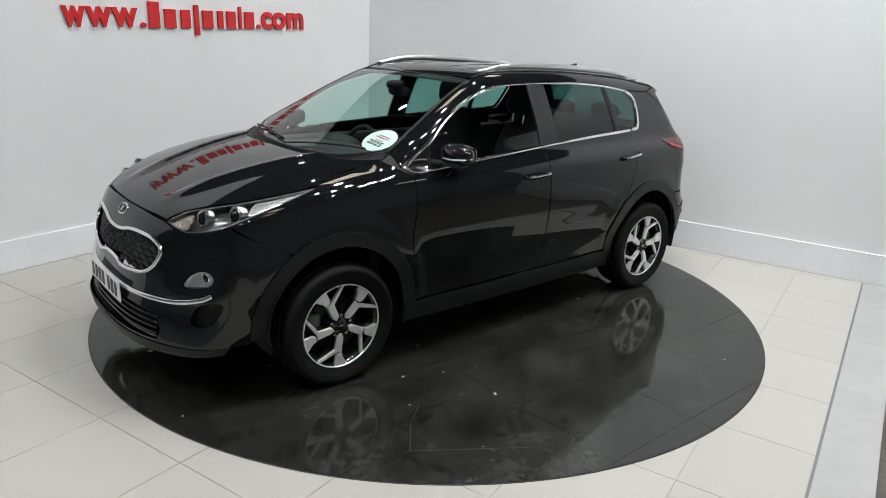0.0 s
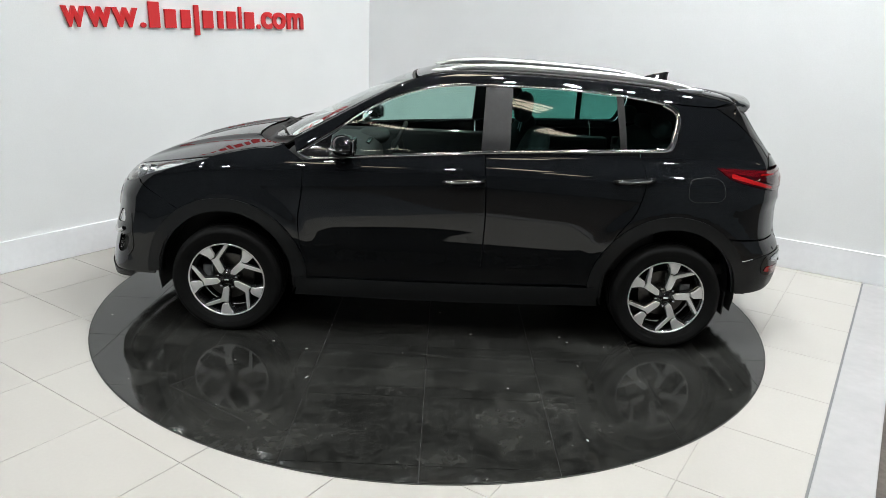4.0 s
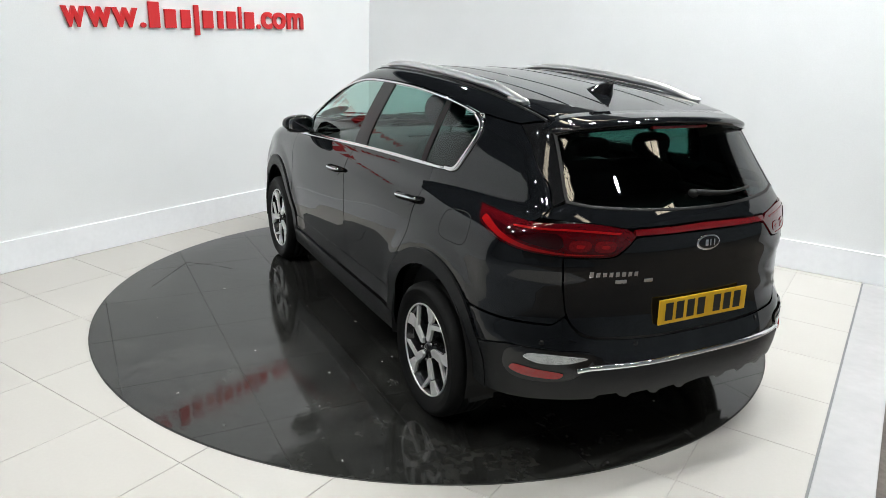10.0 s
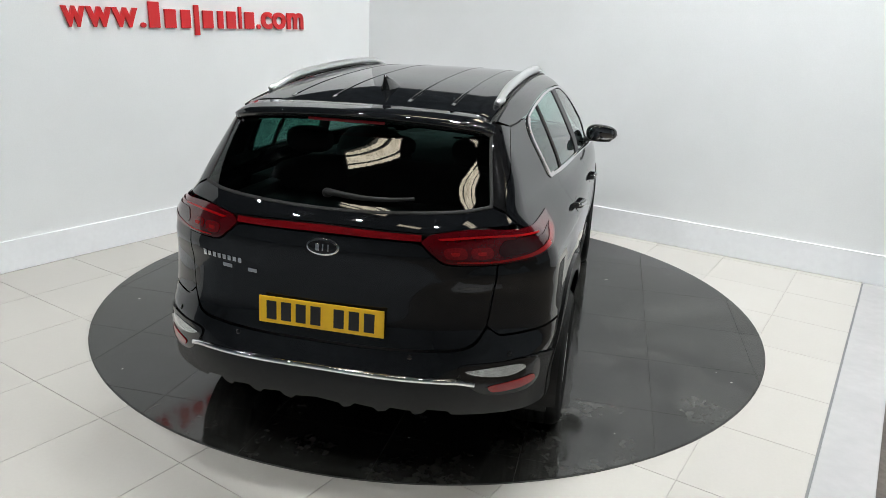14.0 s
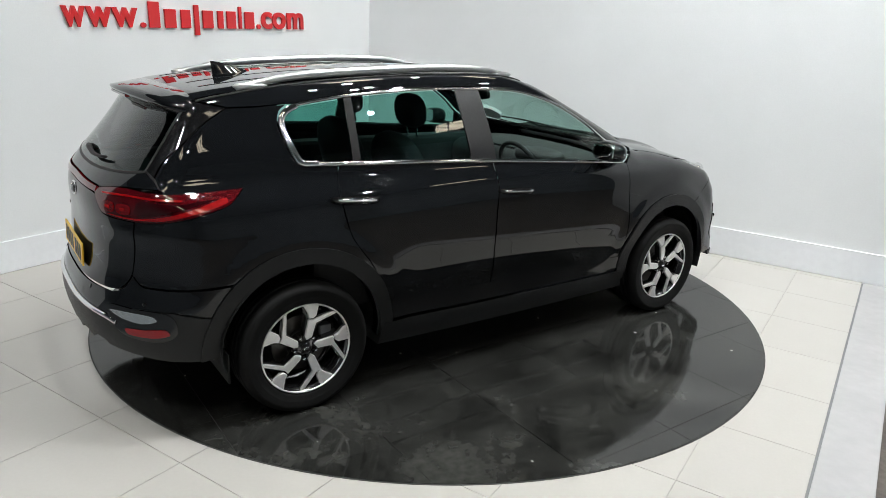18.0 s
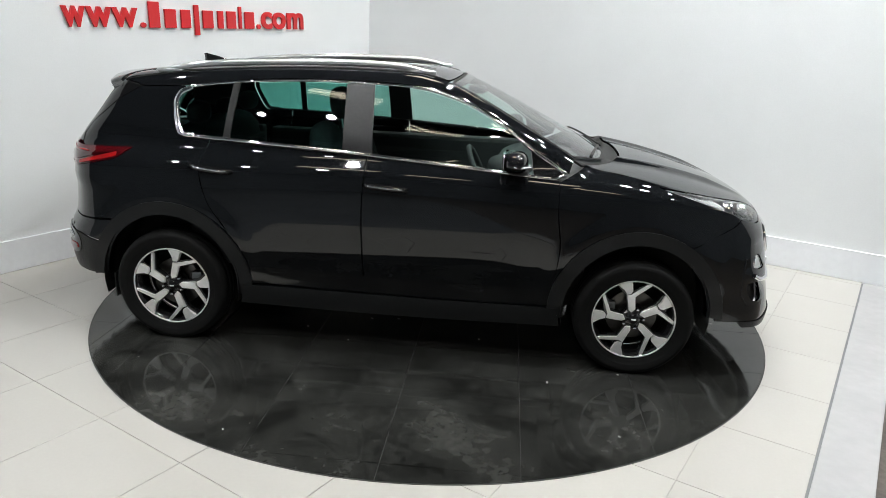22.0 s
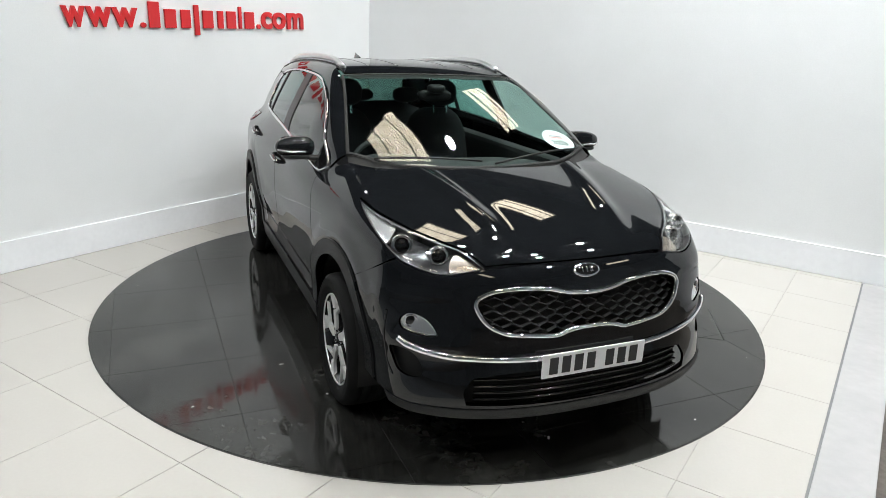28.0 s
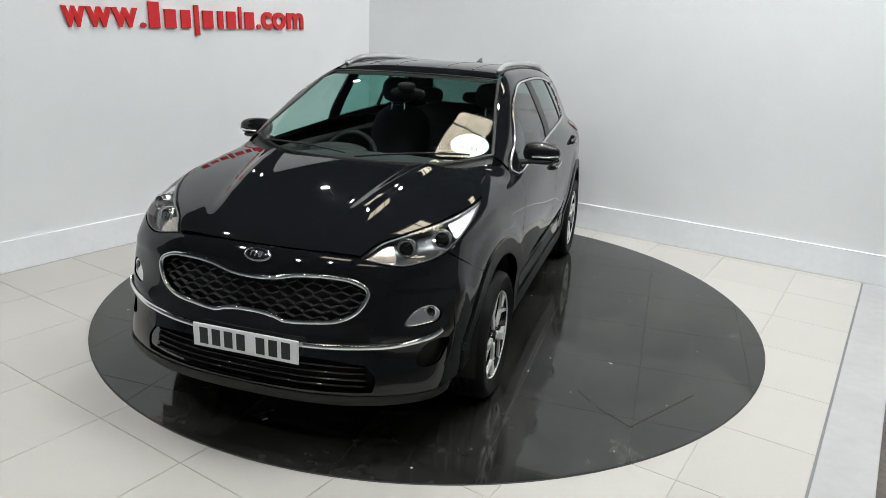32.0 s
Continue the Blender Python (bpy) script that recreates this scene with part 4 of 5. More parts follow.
for ob, s in zip(panel("reverse_lamp", REV, "rear", CLEARWHITE, car, "clear reversing lamp", out=0.010, step=0.02), (1, -1)):
    put("lens", panel_mesh("lens", REV, "rear", LENS, out=0.016, lip=0.0, step=0.02, mirror=s < 0), ob)
panel("reflector", REFL, "rear", BRIGHTRED, car, "red rear reflector", out=0.011, step=0.02)
disc_on("tail_badge", "rear", (0.0, 1.018), 0.068, 0.034, CHROME, car, "oval chrome tail badge", both=False, depth=0.008)
disc_on("badge_face", "rear", (0.0, 1.018), 0.059, 0.026, GLOSSB, car, both=False, out=0.0045, depth=0.003)
for k, w in ((-0.026, 0.006), (-0.004, 0.006), (0.018, 0.016)):
    solid_on("badge_bar", "rear", (k / 1.15, 1.018), (w, 0.028, 0.006), CHROME, car, both=False, out=0.007)
for k in range(8):
    solid_on("name_bar", "rear", (0.475 - k * 0.023, 0.915), (0.017, 0.020 if k else 0.026, 0.004), CHROME, car, "chrome name bar", both=False, out=0.001)

for k, w in ((0.368, 0.050), (0.262, 0.042)):
    solid_on("name_bar", "rear", (k, 0.884), (w, 0.016, 0.004), CHROME, car, "chrome name bar", both=False, out=0.001)
strip_on("fuel_flap_gap", "side", [(-1.40, 1.040), (-1.45, 1.060), (-1.54, 1.064), (-1.595, 1.04), (-1.61, 0.965), (-1.57, 0.932), (-1.43, 0.928), (-1.392, 0.955)], 0.0035, 0.0004, GAP, car, "gap round the fuel flap", closed=True, both=False)
# small sensors in the bumper
for k in (0.30, 0.62):
    disc_on("parking_sensor", "rear", (k, 0.625), 0.011, 0.011, GLOSSB, car, "round parking sensor", depth=0.004)

# dark plastic cladding
for s in (1, -1):
    panel("arch_cladding", arc(s * AX, AZ + 0.012, 0.486, -8 if s < 0 else 0, 188 if s > 0 else 179, 24) + arc(s * AX, AZ + 0.026, 0.396, 188 if s > 0 else 179, -8 if s < 0 else 0, 24), "side", CLAD, car, "charcoal plastic wheel arch trim", out=0.010, lip=0.05, inset=0.0, step=0.025, per=1)
panel("sill", [(0.90, 0.366, 1), (0.0, 0.358), (-0.90, 0.372, 1), (-0.93, 0.25, 1), (0.0, 0.235), (0.93, 0.25, 1)], "side", CLAD, car, "charcoal plastic sill trim", out=0.012, lip=0.04)
panel("door_trim", [(0.88, 0.470, 1), (0.0, 0.466), (-0.87, 0.486, 1), (-0.885, 0.384, 1), (0.0, 0.370), (0.875, 0.375, 1)], "side", GLOSSB, car, "gloss black lower door trim", out=0.004, lip=0.006)

# side windows
front_glass = [(0.72, 1.100, 1), (0.60, 1.108), (0.40, 1.126), (0.06, 1.148), (-0.165, 1.162, 1), (-0.175, 1.3), (-0.185, 1.520, 1), (0.09, 1.504), (0.345, 1.436), (0.55, 1.328), (0.70, 1.220, 1)]
for nm, line, mat in (("front_window", front_glass, GLASS),
                      ("rear_door_window", [(-0.335, 1.172, 1), (-0.62, 1.186), (-0.985, 1.199, 1), (-0.975, 1.35), (-0.965, 1.493, 1), (-0.63, 1.517), (-0.345, 1.520, 1), (-0.338, 1.35)], PRIVACY),
                      ("quarter_window", [(-1.025, 1.200, 1), (-1.20, 1.205), (-1.278, 1.211), (-1.305, 1.25), (-1.335, 1.37), (-1.315, 1.42), (-1.255, 1.451), (-1.005, 1.487, 1), (-1.015, 1.35)], PRIVACY)):
    for ob in panel(nm, line, "side", mat, car, "green-tinted side window" if mat is GLASS else "dark privacy side window", step=0.05, lip=0, out=-0.004):
        ob.visible_shadow = False
panel("door_pillar", [(-0.165, 1.160, 1), (-0.335, 1.170, 1), (-0.340, 1.35), (-0.345, 1.522, 1), (-0.185, 1.522, 1), (-0.175, 1.35)], "side", PILLAR, car, "matt black door pillar", out=0.001)
panel("pillar_core", [(-1.20, 1.52, 1), (-1.50, 1.50), (-1.74, 1.452, 1), (-1.80, 1.36), (-1.85, 1.22, 1), (-1.45, 1.22, 1), (-1.42, 1.38), (-1.34, 1.46)], "side", BLACK, car, out=-0.016, lip=0)
panel("roof_corner_core", [(-1.45, 0.46, 1), (-1.76, 0.44, 1), (-1.745, 0.60, 1), (-1.45, 0.63, 1)], "top", BLACK, car, out=-0.016, lip=0)
panel("window_divider", [(-0.985, 1.197, 1), (-1.027, 1.198, 1), (-1.017, 1.35), (-1.005, 1.49, 1), (-0.963, 1.495, 1), (-0.974, 1.35)], "side", BLACK, car, out=0.001)
panel("mirror_sail", [(0.885, 1.110, 1), (0.83, 1.094), (0.722, 1.100, 1), (0.702, 1.222, 1)], "side", GLOSSB, car, "gloss black mirror triangle", out=0.003)
strip_on("window_chrome", "side", DLO, 0.014, 0.007, CHROME, car, "chrome window surround", closed=True)
strip_on("corner_chrome", "side", [(-1.20, 1.201), (-1.272, 1.205), (-1.302, 1.25), (-1.336, 1.37), (-1.318, 1.42), (-1.25, 1.456)], 0.026, 0.008, CHROME, car, "chrome window corner")
strip_on("belt_chrome", "side", [(0.83, 1.087), (0.40, 1.117), (0.06, 1.139), (-0.27, 1.160), (-0.62, 1.177), (-1.2, 1.196)], 0.018, 0.008, CHROME, car, "chrome waist strip")
panel("spoiler_fin", conv("rear", rear_of([(0.622, 1.166, 1), (0.637, 1.236), (0.687, 1.302), (0.732, 1.377)]) + [("side", -1.578, 1.449, 1), ("top", -1.70, DITCH + 0.004, 1)] + rear_of([(0.640, 1.445, 1), (0.612, 1.36), (0.590, 1.26), (0.575, 1.192, 1)])), "rear", GLOSSB, car, "gloss black spoiler side fin", out=0.001, lip=0.01)
for y in (0.17, 0.36):
    strip_on("roof_rib", "top", [(0.10, y), (-0.5, y), (-1.1, y), (-1.62, y)], 0.016, 0.0018, PAINT, car)


# door handles, mirrors, rails, aerial
def handle(x0, x1, z0, z1):
    xm, zm = (x0 + x1) / 2, (z0 + z1) / 2
    panel("handle_cup", [(x0 + (x1 - x0) * 0.18, zm + 0.012), (xm, zm + 0.014), (x1 - (x1 - x0) * 0.2, zm + 0.006), (xm, zm - 0.045)], "side", GLOSSB, car, out=0.0015, lip=0.001, inset=0, step=0.02)
    p, n = onto("side", [(x0 + (x1 - x0) * t, z0 + (z1 - z0) * t) for t in np.linspace(0, 1, 13)])
    for s in (1, -1):
        pts = [Vector((a[0], s * (a[1] + 0.030 * min(1.0, 5 * t, 5 * (1 - t)) ** 0.7), a[2])) for a, t in zip(p, np.linspace(0, 1, 13))]
        part("door_handle", tube(pts, [0.011 + 0.004 * math.sin(math.pi * t) for t in np.linspace(0, 1, 13)], 10, flat=1.15), GLOSSB, car, "gloss black door handle with chrome strip", True)
        pts = [q + Vector((0, s * 0.0085, 0.003)) for q in pts[1:-1]]
        part("handle_chrome", tube(pts, 0.0075, 8), CHROME, car, "chrome handle strip", True)


handle(0.045, -0.195, 0.990, 1.004)
handle(-0.945, -1.185, 1.028, 1.047)


def blob(c, r, power=2.6, n=24, m=14, squash=None):
    """A rounded box."""
    bm = bmesh.new()
    rows = []
    for j in range(m + 1):
        b = -math.pi / 2 + math.pi * j / m
        row = []
        for i in range(n):
            a = 2 * math.pi * i / n
            q = [math.cos(b) * math.cos(a), math.cos(b) * math.sin(a), math.sin(b)]
            k = sum(abs(t) ** power for t in q) ** (-1 / power)
            v = Vector((c[0] + r[0] * q[0] * k, c[1] + r[1] * q[1] * k, c[2] + r[2] * q[2] * k))
            row.append(bm.verts.new(squash(v) if squash else v))
        rows.append(row)
    for a, b in zip(rows, rows[1:]):
        for i in range(n):
            bm.faces.new((a[i], a[(i + 1) % n], b[(i + 1) % n], b[i]))
    bmesh.ops.remove_doubles(bm, verts=bm.verts[:], dist=1e-5)
    return bm


for s in (1, -1):
    def taper(v, s=s):
        t = (abs(v.y) - 0.84) / 0.2
        f = 1 - 0.22 * max(0, t)
        return Vector((v.x if v.x < 0.60 else 0.60 + (v.x - 0.60) * f, v.y, 1.142 + (v.z - 1.142) * f))
    mirror = part("door_mirror", blob((0.600, s * 0.942, 1.145), (0.072, 0.108, 0.066), 2.5, 32, 20, taper), PAINT, car, "gloss black door mirror", True)
    part("mirror_glass", blob((0.534, s * 0.942, 1.146), (0.008, 0.082, 0.050), 3.2, 28, 12), MIRROR, mirror, "mirror glass", True)
    part("mirror_base", blob((0.612, s * 0.935, 1.098), (0.058, 0.082, 0.016), 2.6, 24, 10), CLAD, mirror, "", True)
    part("mirror_stalk", tube([(0.66, s * 0.80, 1.088), (0.64, s * 0.86, 1.092), (0.61, s * 0.93, 1.095)], [0.035, 0.03, 0.025], 12, flat=0.5), BLACK, mirror, "", True)
    part("mirror_indicator", tube([(0.672, s * 0.90, 1.128), (0.675, s * 0.98, 1.130), (0.645, s * 1.03, 1.134), (0.59, s * 1.048, 1.138)], 0.006, 8), CLEARLENS, mirror, "silver indicator strip", True)

    for ob in [mirror] + list(mirror.children):
        ob.data.transform(Matrix.Translation((0.022, 0, 0.034)))

    # roof rail with feet that run down into the roof
    xs = np.linspace(0.125, -1.50, 40)
    pts = []
    for x in xs:
        z = float(onto("top", [(x, 0.53)])[0][0][2])
        t = min(1.0, (0.125 - x) / 0.30, (x + 1.50) / 0.32)
        pts.append(Vector((x, s * (0.532 - 0.006 * (1 - t)), z + 0.002 + 0.022 * math.sin(max(t, 0) * math.pi / 2))))
    rail = part("roof_rail", tube(pts, [0.021 - 0.006 * (1 - min(1.0, 4 * i / 39, 4 * (39 - i) / 39)) for i in range(40)], 10, flat=1.0), SATIN, car, "satin silver roof rail", True)
    for x in (0.06, -1.43):
        z = float(onto("top", [(x, 0.53)])[0][0][2])
        part("rail_foot", blob((x, s * 0.531, z + 0.004), (0.085, 0.017, 0.016), 2.4, 20, 10), SATIN, rail, "", True)
    part("roof_ditch", tube([onto("top", [(x, s * 0.553)])[0][0] for x in np.linspace(0.2, -1.69, 30)], 0.006, 6), BLACK, car)

bm = bmesh.new()
fin = []
for t, h, w in ((0.0, 0.006, 0.010), (0.25, 0.028, 0.028), (0.5, 0.046, 0.032), (0.75, 0.061, 0.028), (0.92, 0.071, 0.018), (1.0, 0.071, 0.008)):
    x = -1.25 - 0.19 * t
    zb = float(onto("top", [(x, 0.0)])[0][0][2]) - 0.004
    fin.append([bm.verts.new((x, -w * 1.3, zb)), bm.verts.new((x - 0.005, -w * 0.4, zb + h * 0.75)), bm.verts.new((x - 0.010, 0, zb + h)), bm.verts.new((x - 0.005, w * 0.4, zb + h * 0.75)), bm.verts.new((x, w * 1.3, zb))])
for a, b in zip(fin, fin[1:]):
    for k in range(4):
        bm.faces.new((a[k], b[k], b[k + 1], a[k + 1]))
bm.faces.new(fin[-1])
bmesh.ops.recalc_face_normals(bm, faces=bm.faces[:])
part("shark_fin_aerial", bm, GLOSSB, car, "gloss black shark-fin aerial", True)


# spoiler over the rear window
def spoiler():
    vs, fs = [], []
    ys = np.linspace(-0.585, 0.585, 33)
    sec = 8
    for y in ys:
        ay = abs(y)
        x0 = -1.700
        x1 = -1.922 + 0.40 * ay * ay + 0.10 * max(0.0, (ay - 0.53) / 0.055) ** 2
        z0 = float(onto("top", [(x0, y)])[0][0][2]) + 0.001
        z1 = 1.500 - 0.14 * y * y - 0.03 * max(0.0, (ay - 0.53) / 0.055) ** 2
        for t in (0.0, 0.35, 0.7, 1.0):
            vs.append((x0 + (x1 - x0) * t, y, z0 + (z1 - z0) * t + 0.012 * t * (1 - t)))
        vs.append((x1 + 0.002, y, z1 - 0.016))
        vs.append((x1 + 0.030, y, z1 - 0.034))
        vs.append((min(x1 + 0.12, x0 - 0.03), y, z1 - 0.046))
        vs.append((x0 - 0.02, y, z0 - 0.05))
    for i in range(len(ys) - 1):
        for k in range(sec):
            a, b = i * sec + k, i * sec + (k + 1) % sec
            fs.append((a, b, b + sec, a + sec))
    fs.append(tuple(range(sec))[::-1])
    fs.append(tuple(range((len(ys) - 1) * sec, len(ys) * sec)))
    bm = bmesh.new()
    vv = [bm.verts.new(v) for v in vs]
    for f in fs:
        bm.faces.new([vv[i] for i in f])
    bmesh.ops.recalc_face_normals(bm, faces=bm.faces[:])
    sharp = [e for e in bm.edges if e.calc_face_angle(0) > 0.6]
    bmesh.ops.bevel(bm, geom=sharp, offset=0.004, segments=2, affect="EDGES")
    return bm


spoil = part("roof_spoiler", spoiler(), PAINT, car, "gloss black roof spoiler", True)
part("brake_light", box_bm(-1.906, -1.885, -0.16, 0.16, 1.462, 1.474, 0.003), REDCORE, spoil, "thin red high brake light")

# wipers
for y0, y1, x0, x1 in ((0.02, 0.62, 1.175, 1.010), (-0.62, -0.05, 1.045, 1.150)):
    p = onto("top", [(x0 + (x1 - x0) * t, y0 + (y1 - y0) * t) for t in np.linspace(0, 1, 9)])[0]
    part("wiper", tube([q + np.array((0, 0, 0.018)) for q in p], 0.008, 8, flat=0.7), BLACK, car, "black windscreen wiper", True)
p = onto("rear", [(0.02 - 0.33 * t, 1.205 - 0.012 * math.sin(t * 3)) for t in np.linspace(0, 1, 9)])[0]
rw = part("rear_wiper", tube([q + np.array((-0.022, 0, 0.01)) for q in p], [0.014, 0.013, 0.012, 0.011, 0.010, 0.009, 0.008, 0.007, 0.006], 8), BLACK, car, "black rear wiper", True)
part("wiper_boss", blob((float(onto("rear", [(0.02, 1.205)])[0][0][0]) - 0.012, 0.02, 1.207), (0.022, 0.020, 0.018), 2.4, 16, 10), BLACK, rw, "", True)


# wheels
def polar(*pairs):
    """Points (radius, degrees) as seen from outside the wheel, in its plane (x, z)."""
    return [(-r * math.cos(radians(a)), r * math.sin(radians(a))) for r, a in pairs]


def flat_prism(name, pts, y0, y1, mat, parent, bevel=0.002):
    bm = bmesh.new()
    a = [bm.verts.new((x, y1, z)) for x, z in pts]
    b = [bm.verts.new((x, y0, z)) for x, z in pts]
    f = bm.faces.new(a)
    bm.faces.new(b[::-1])
    for i in range(len(pts)):
        j = (i + 1) % len(pts)
        bm.faces.new((a[i], b[i], b[j], a[j]))
    bmesh.ops.recalc_face_normals(bm, faces=bm.faces[:])
    if bevel:
        bmesh.ops.bevel(bm, geom=list(f.edges), offset=bevel, segments=1, affect="EDGES")
    return part(name, bm, mat, parent)


def wheel(x, s, turn):
    """Built for the left side, outer face towards +y; the right side is turned round. turn: the angle of a spoke."""
    ob = put("wheel", None, car, "two-tone five-spoke alloy wheel with black tyre")
    ob.matrix_basis = pose(x, s * (HUB_Y + 0.012), 0.329, 0, 0, 0 if s > 0 else 180)
    r = TYRE_R - 0.006
    part("tyre", lathe([(0.232, -0.20), (0.245, -0.222), (0.295, -0.232), (0.322, -0.222), (r - 0.004, -0.200), (r, -0.17), (r, -0.155), (r - 0.007, -0.152), (r - 0.007, -0.146), (r, -0.143), (r, -0.115), (r - 0.007, -0.112), (r - 0.007, -0.106), (r, -0.103),
                         (r, -0.07), (r - 0.007, -0.067), (r - 0.007, -0.061), (r, -0.058), (r - 0.002, -0.036), (0.328, -0.018), (0.315, -0.004), (0.300, 0.005), (0.297, 0.003), (0.270, 0.005), (0.267, 0.002), (0.248, -0.003), (0.237, -0.010), (0.229, -0.018)], 96, "y"), RUBBER, ob, "black rubber tyre", True)
    rim = part("rim", lathe([(0.232, -0.20), (0.215, -0.16), (0.206, -0.10), (0.210, -0.04), (0.226, -0.020), (0.2310, -0.013)], 72, "y"), DARKALLOY, ob, "gloss black alloy rim", True)
    part("rim_edge", lathe([(0.2290, -0.020), (0.2305, -0.011), (0.2365, -0.008), (0.2385, -0.011), (0.238, -0.02)], 72, "y"), ALLOY, rim, "bright machined rim edge", True)
    part("brake_disc", lathe([(0.07, -0.10), (0.148, -0.10), (0.148, -0.112), (0.07, -0.112)], 48, "y"), DISCBRAKE, ob, "steel brake disc")
    part("brake_backing", lathe([(0.001, -0.085), (0.075, -0.085), (0.078, -0.115), (0.205, -0.16), (0.21, -0.165)], 40, "y"), BLACK, ob)
    part("caliper", box_bm(0.10 if x > 0 else -0.165, 0.165 if x > 0 else -0.10, -0.125, -0.070, -0.03, 0.08, 0.012), STEEL, ob, "grey brake caliper")
    part("hub", lathe([(0.001, -0.024), (0.030, -0.024), (0.034, -0.030), (0.060, -0.036), (0.066, -0.05), (0.066, -0.10)], 40, "y"), DARKALLOY, ob, "", True)
    part("hub_cap", lathe([(0.001, -0.016), (0.024, -0.017), (0.028, -0.022), (0.029, -0.03)], 32, "y"), GLOSSB, ob, "", True)
    part("cap_mark", box_bm(-0.014, 0.014, -0.0165, -0.0145, -0.005, 0.005, 0.001), CHROME, ob)
    for k in range(5):
        a = turn - 90 + 72 * k
        # dark back of the spoke, then its bright machined faces
        flat_prism("spoke", polar(*[(q, b + a) for q, b in ((0.040, 78), (0.070, 77), (0.136, 83), (0.228, 60), (0.228, 69.5), (0.168, 91), (0.228, 89), (0.228, 113.5), (0.155, 106), (0.070, 116), (0.040, 116))]), -0.066, -0.030, DARKALLOY, ob)
        flat_prism("spoke_face", polar(*[(q, b + a) for q, b in ((0.046, 106), (0.063, 80), (0.138, 85.5), (0.2315, 62), (0.2315, 66.8), (0.150, 94), (0.153, 103.0), (0.067, 113))]), -0.034, -0.0165, ALLOY, ob, 0.002)
        flat_prism("spoke_wedge", polar(*[(q, b + a) for q, b in ((0.159, 103.2), (0.160, 94.5), (0.176, 90.5), (0.2315, 91), (0.2315, 101), (0.2315, 111.5), (0.185, 105))]), -0.034, -0.0150, ALLOY, ob, 0.002)
        bx, bz = polar((0.060, a + 136))[0]
        bm = lathe([(0.001, -0.020), (0.008, -0.022), (0.0095, -0.05)], 10, "y")
        bmesh.ops.translate(bm, vec=(bx, 0, bz), verts=bm.verts[:])
        part("wheel_nut", bm, CHROME, ob)
    for q in list(ob.children) + list(rim.children):
        if not q.name.startswith("tyre"):
            q.data.transform(Matrix.Diagonal((0.97, 1.0, 0.97, 1.0)))
    return ob


TURNS = {(1, 1): 113, (1, -1): 96, (-1, 1): 72, (-1, -1): 71.5}
for x in (AX, -AX):
    for s in (1, -1):
        wheel(x, s, TURNS[(1 if x > 0 else -1, s)])
        bm = bmesh.new()
        rows = [[bm.verts.new((x + 0.408 * math.cos(radians(a)), s * y, AZ + 0.026 + 0.408 * math.sin(radians(a)))) for a in range(-15, 196, 10)] for y in (0.905, 0.60)]
        back = bm.verts.new((x, s * 0.60, AZ))
        for i in range(len(rows[0]) - 1):
            bm.faces.new((rows[0][i], rows[0][i + 1], rows[1][i + 1], rows[1][i]))
            bm.faces.new((rows[1][i], rows[1][i + 1], back))
        part("arch_liner", bm, BLACK, car, "black wheel arch liner")
for s in (1, -1):
    part("mud_flap", box_bm(-1.708, -1.698, s * 0.80 - 0.065, s * 0.80 + 0.065, 0.22, 0.37, 0.004), CLAD, car, "rear mud flap")


def lean(deg, x, z):
    m = pose(x, 0, z, 0, deg) @ Matrix.Translation((-x, 0, -z))
    return lambda v: m @ v


# what lies under and inside
part("underbody", box_bm(-1.82, 1.90, -0.58, 0.58, 0.27, 0.50, 0.02), BLACK, car)
part("engine_bay", box_bm(1.02, 1.96, -0.55, 0.55, 0.50, 0.84, 0.03), BLACK, car)
part("cabin_floor", box_bm(-1.75, 1.02, -0.70, 0.70, 0.42, 0.50, 0.02), CABIN, car)
part("boot_floor", box_bm(-2.02, -1.15, -0.60, 0.60, 0.50, 0.85, 0.02), CABIN, car)
part("bulkhead", box_bm(0.98, 1.06, -0.74, 0.74, 0.45, 1.03, 0.02), CABIN, car)
for s in (1, -1):
    part("door_lining", box_bm(-1.25, 0.93, min(s * 0.68, s * 0.80), max(s * 0.68, s * 0.80), 0.45, 1.07, 0.03), CABIN, car)
    part("boot_side", box_bm(-1.95, -1.25, min(s * 0.52, s * 0.60), max(s * 0.52, s * 0.60), 0.80, 1.10, 0.02), CABIN, car)
    part("sill_core", box_bm(-0.92, 0.93, min(s * 0.6, s * 0.84), max(s * 0.6, s * 0.84), 0.27, 0.46, 0.02), BLACK, car)
part("boot_cover", box_bm(-1.88, -1.25, -0.58, 0.58, 1.02, 1.05, 0.01), CABIN, car)
hl = panel_mesh("headlining", [(0.20, 0.50, 1), (-1.65, 0.50, 1), (-1.65, -0.50, 1), (0.20, -0.50, 1)], "top", CABIN, out=-0.035, lip=0)
put("headlining", hl, car)
part("dashboard", blob((0.80, 0, 0.93), (0.30, 0.72, 0.17), 3.2, 32, 16), CABIN, car, "black dashboard", True)
part("instrument_hood", blob((0.58, -0.37, 1.06), (0.12, 0.19, 0.055), 2.6, 24, 12), CABIN, car, "", True)
part("centre_screen", box_bm(0.56, 0.59, -0.13, 0.13, 0.95, 1.08, 0.008), GLOSSB, car)
part("console", box_bm(-0.40, 0.60, -0.12, 0.12, 0.48, 0.74, 0.03), CABIN, car)
wheel_m = pose(0.42, -0.37, 0.99, 0, 65)
part("steering_wheel", tube([wheel_m @ Vector((0.185 * math.cos(a), 0.185 * math.sin(a), 0)) for a in np.linspace(0, 2 * math.pi, 33)[:-1]], 0.016, 10, True), CABIN, car, "black steering wheel", True)
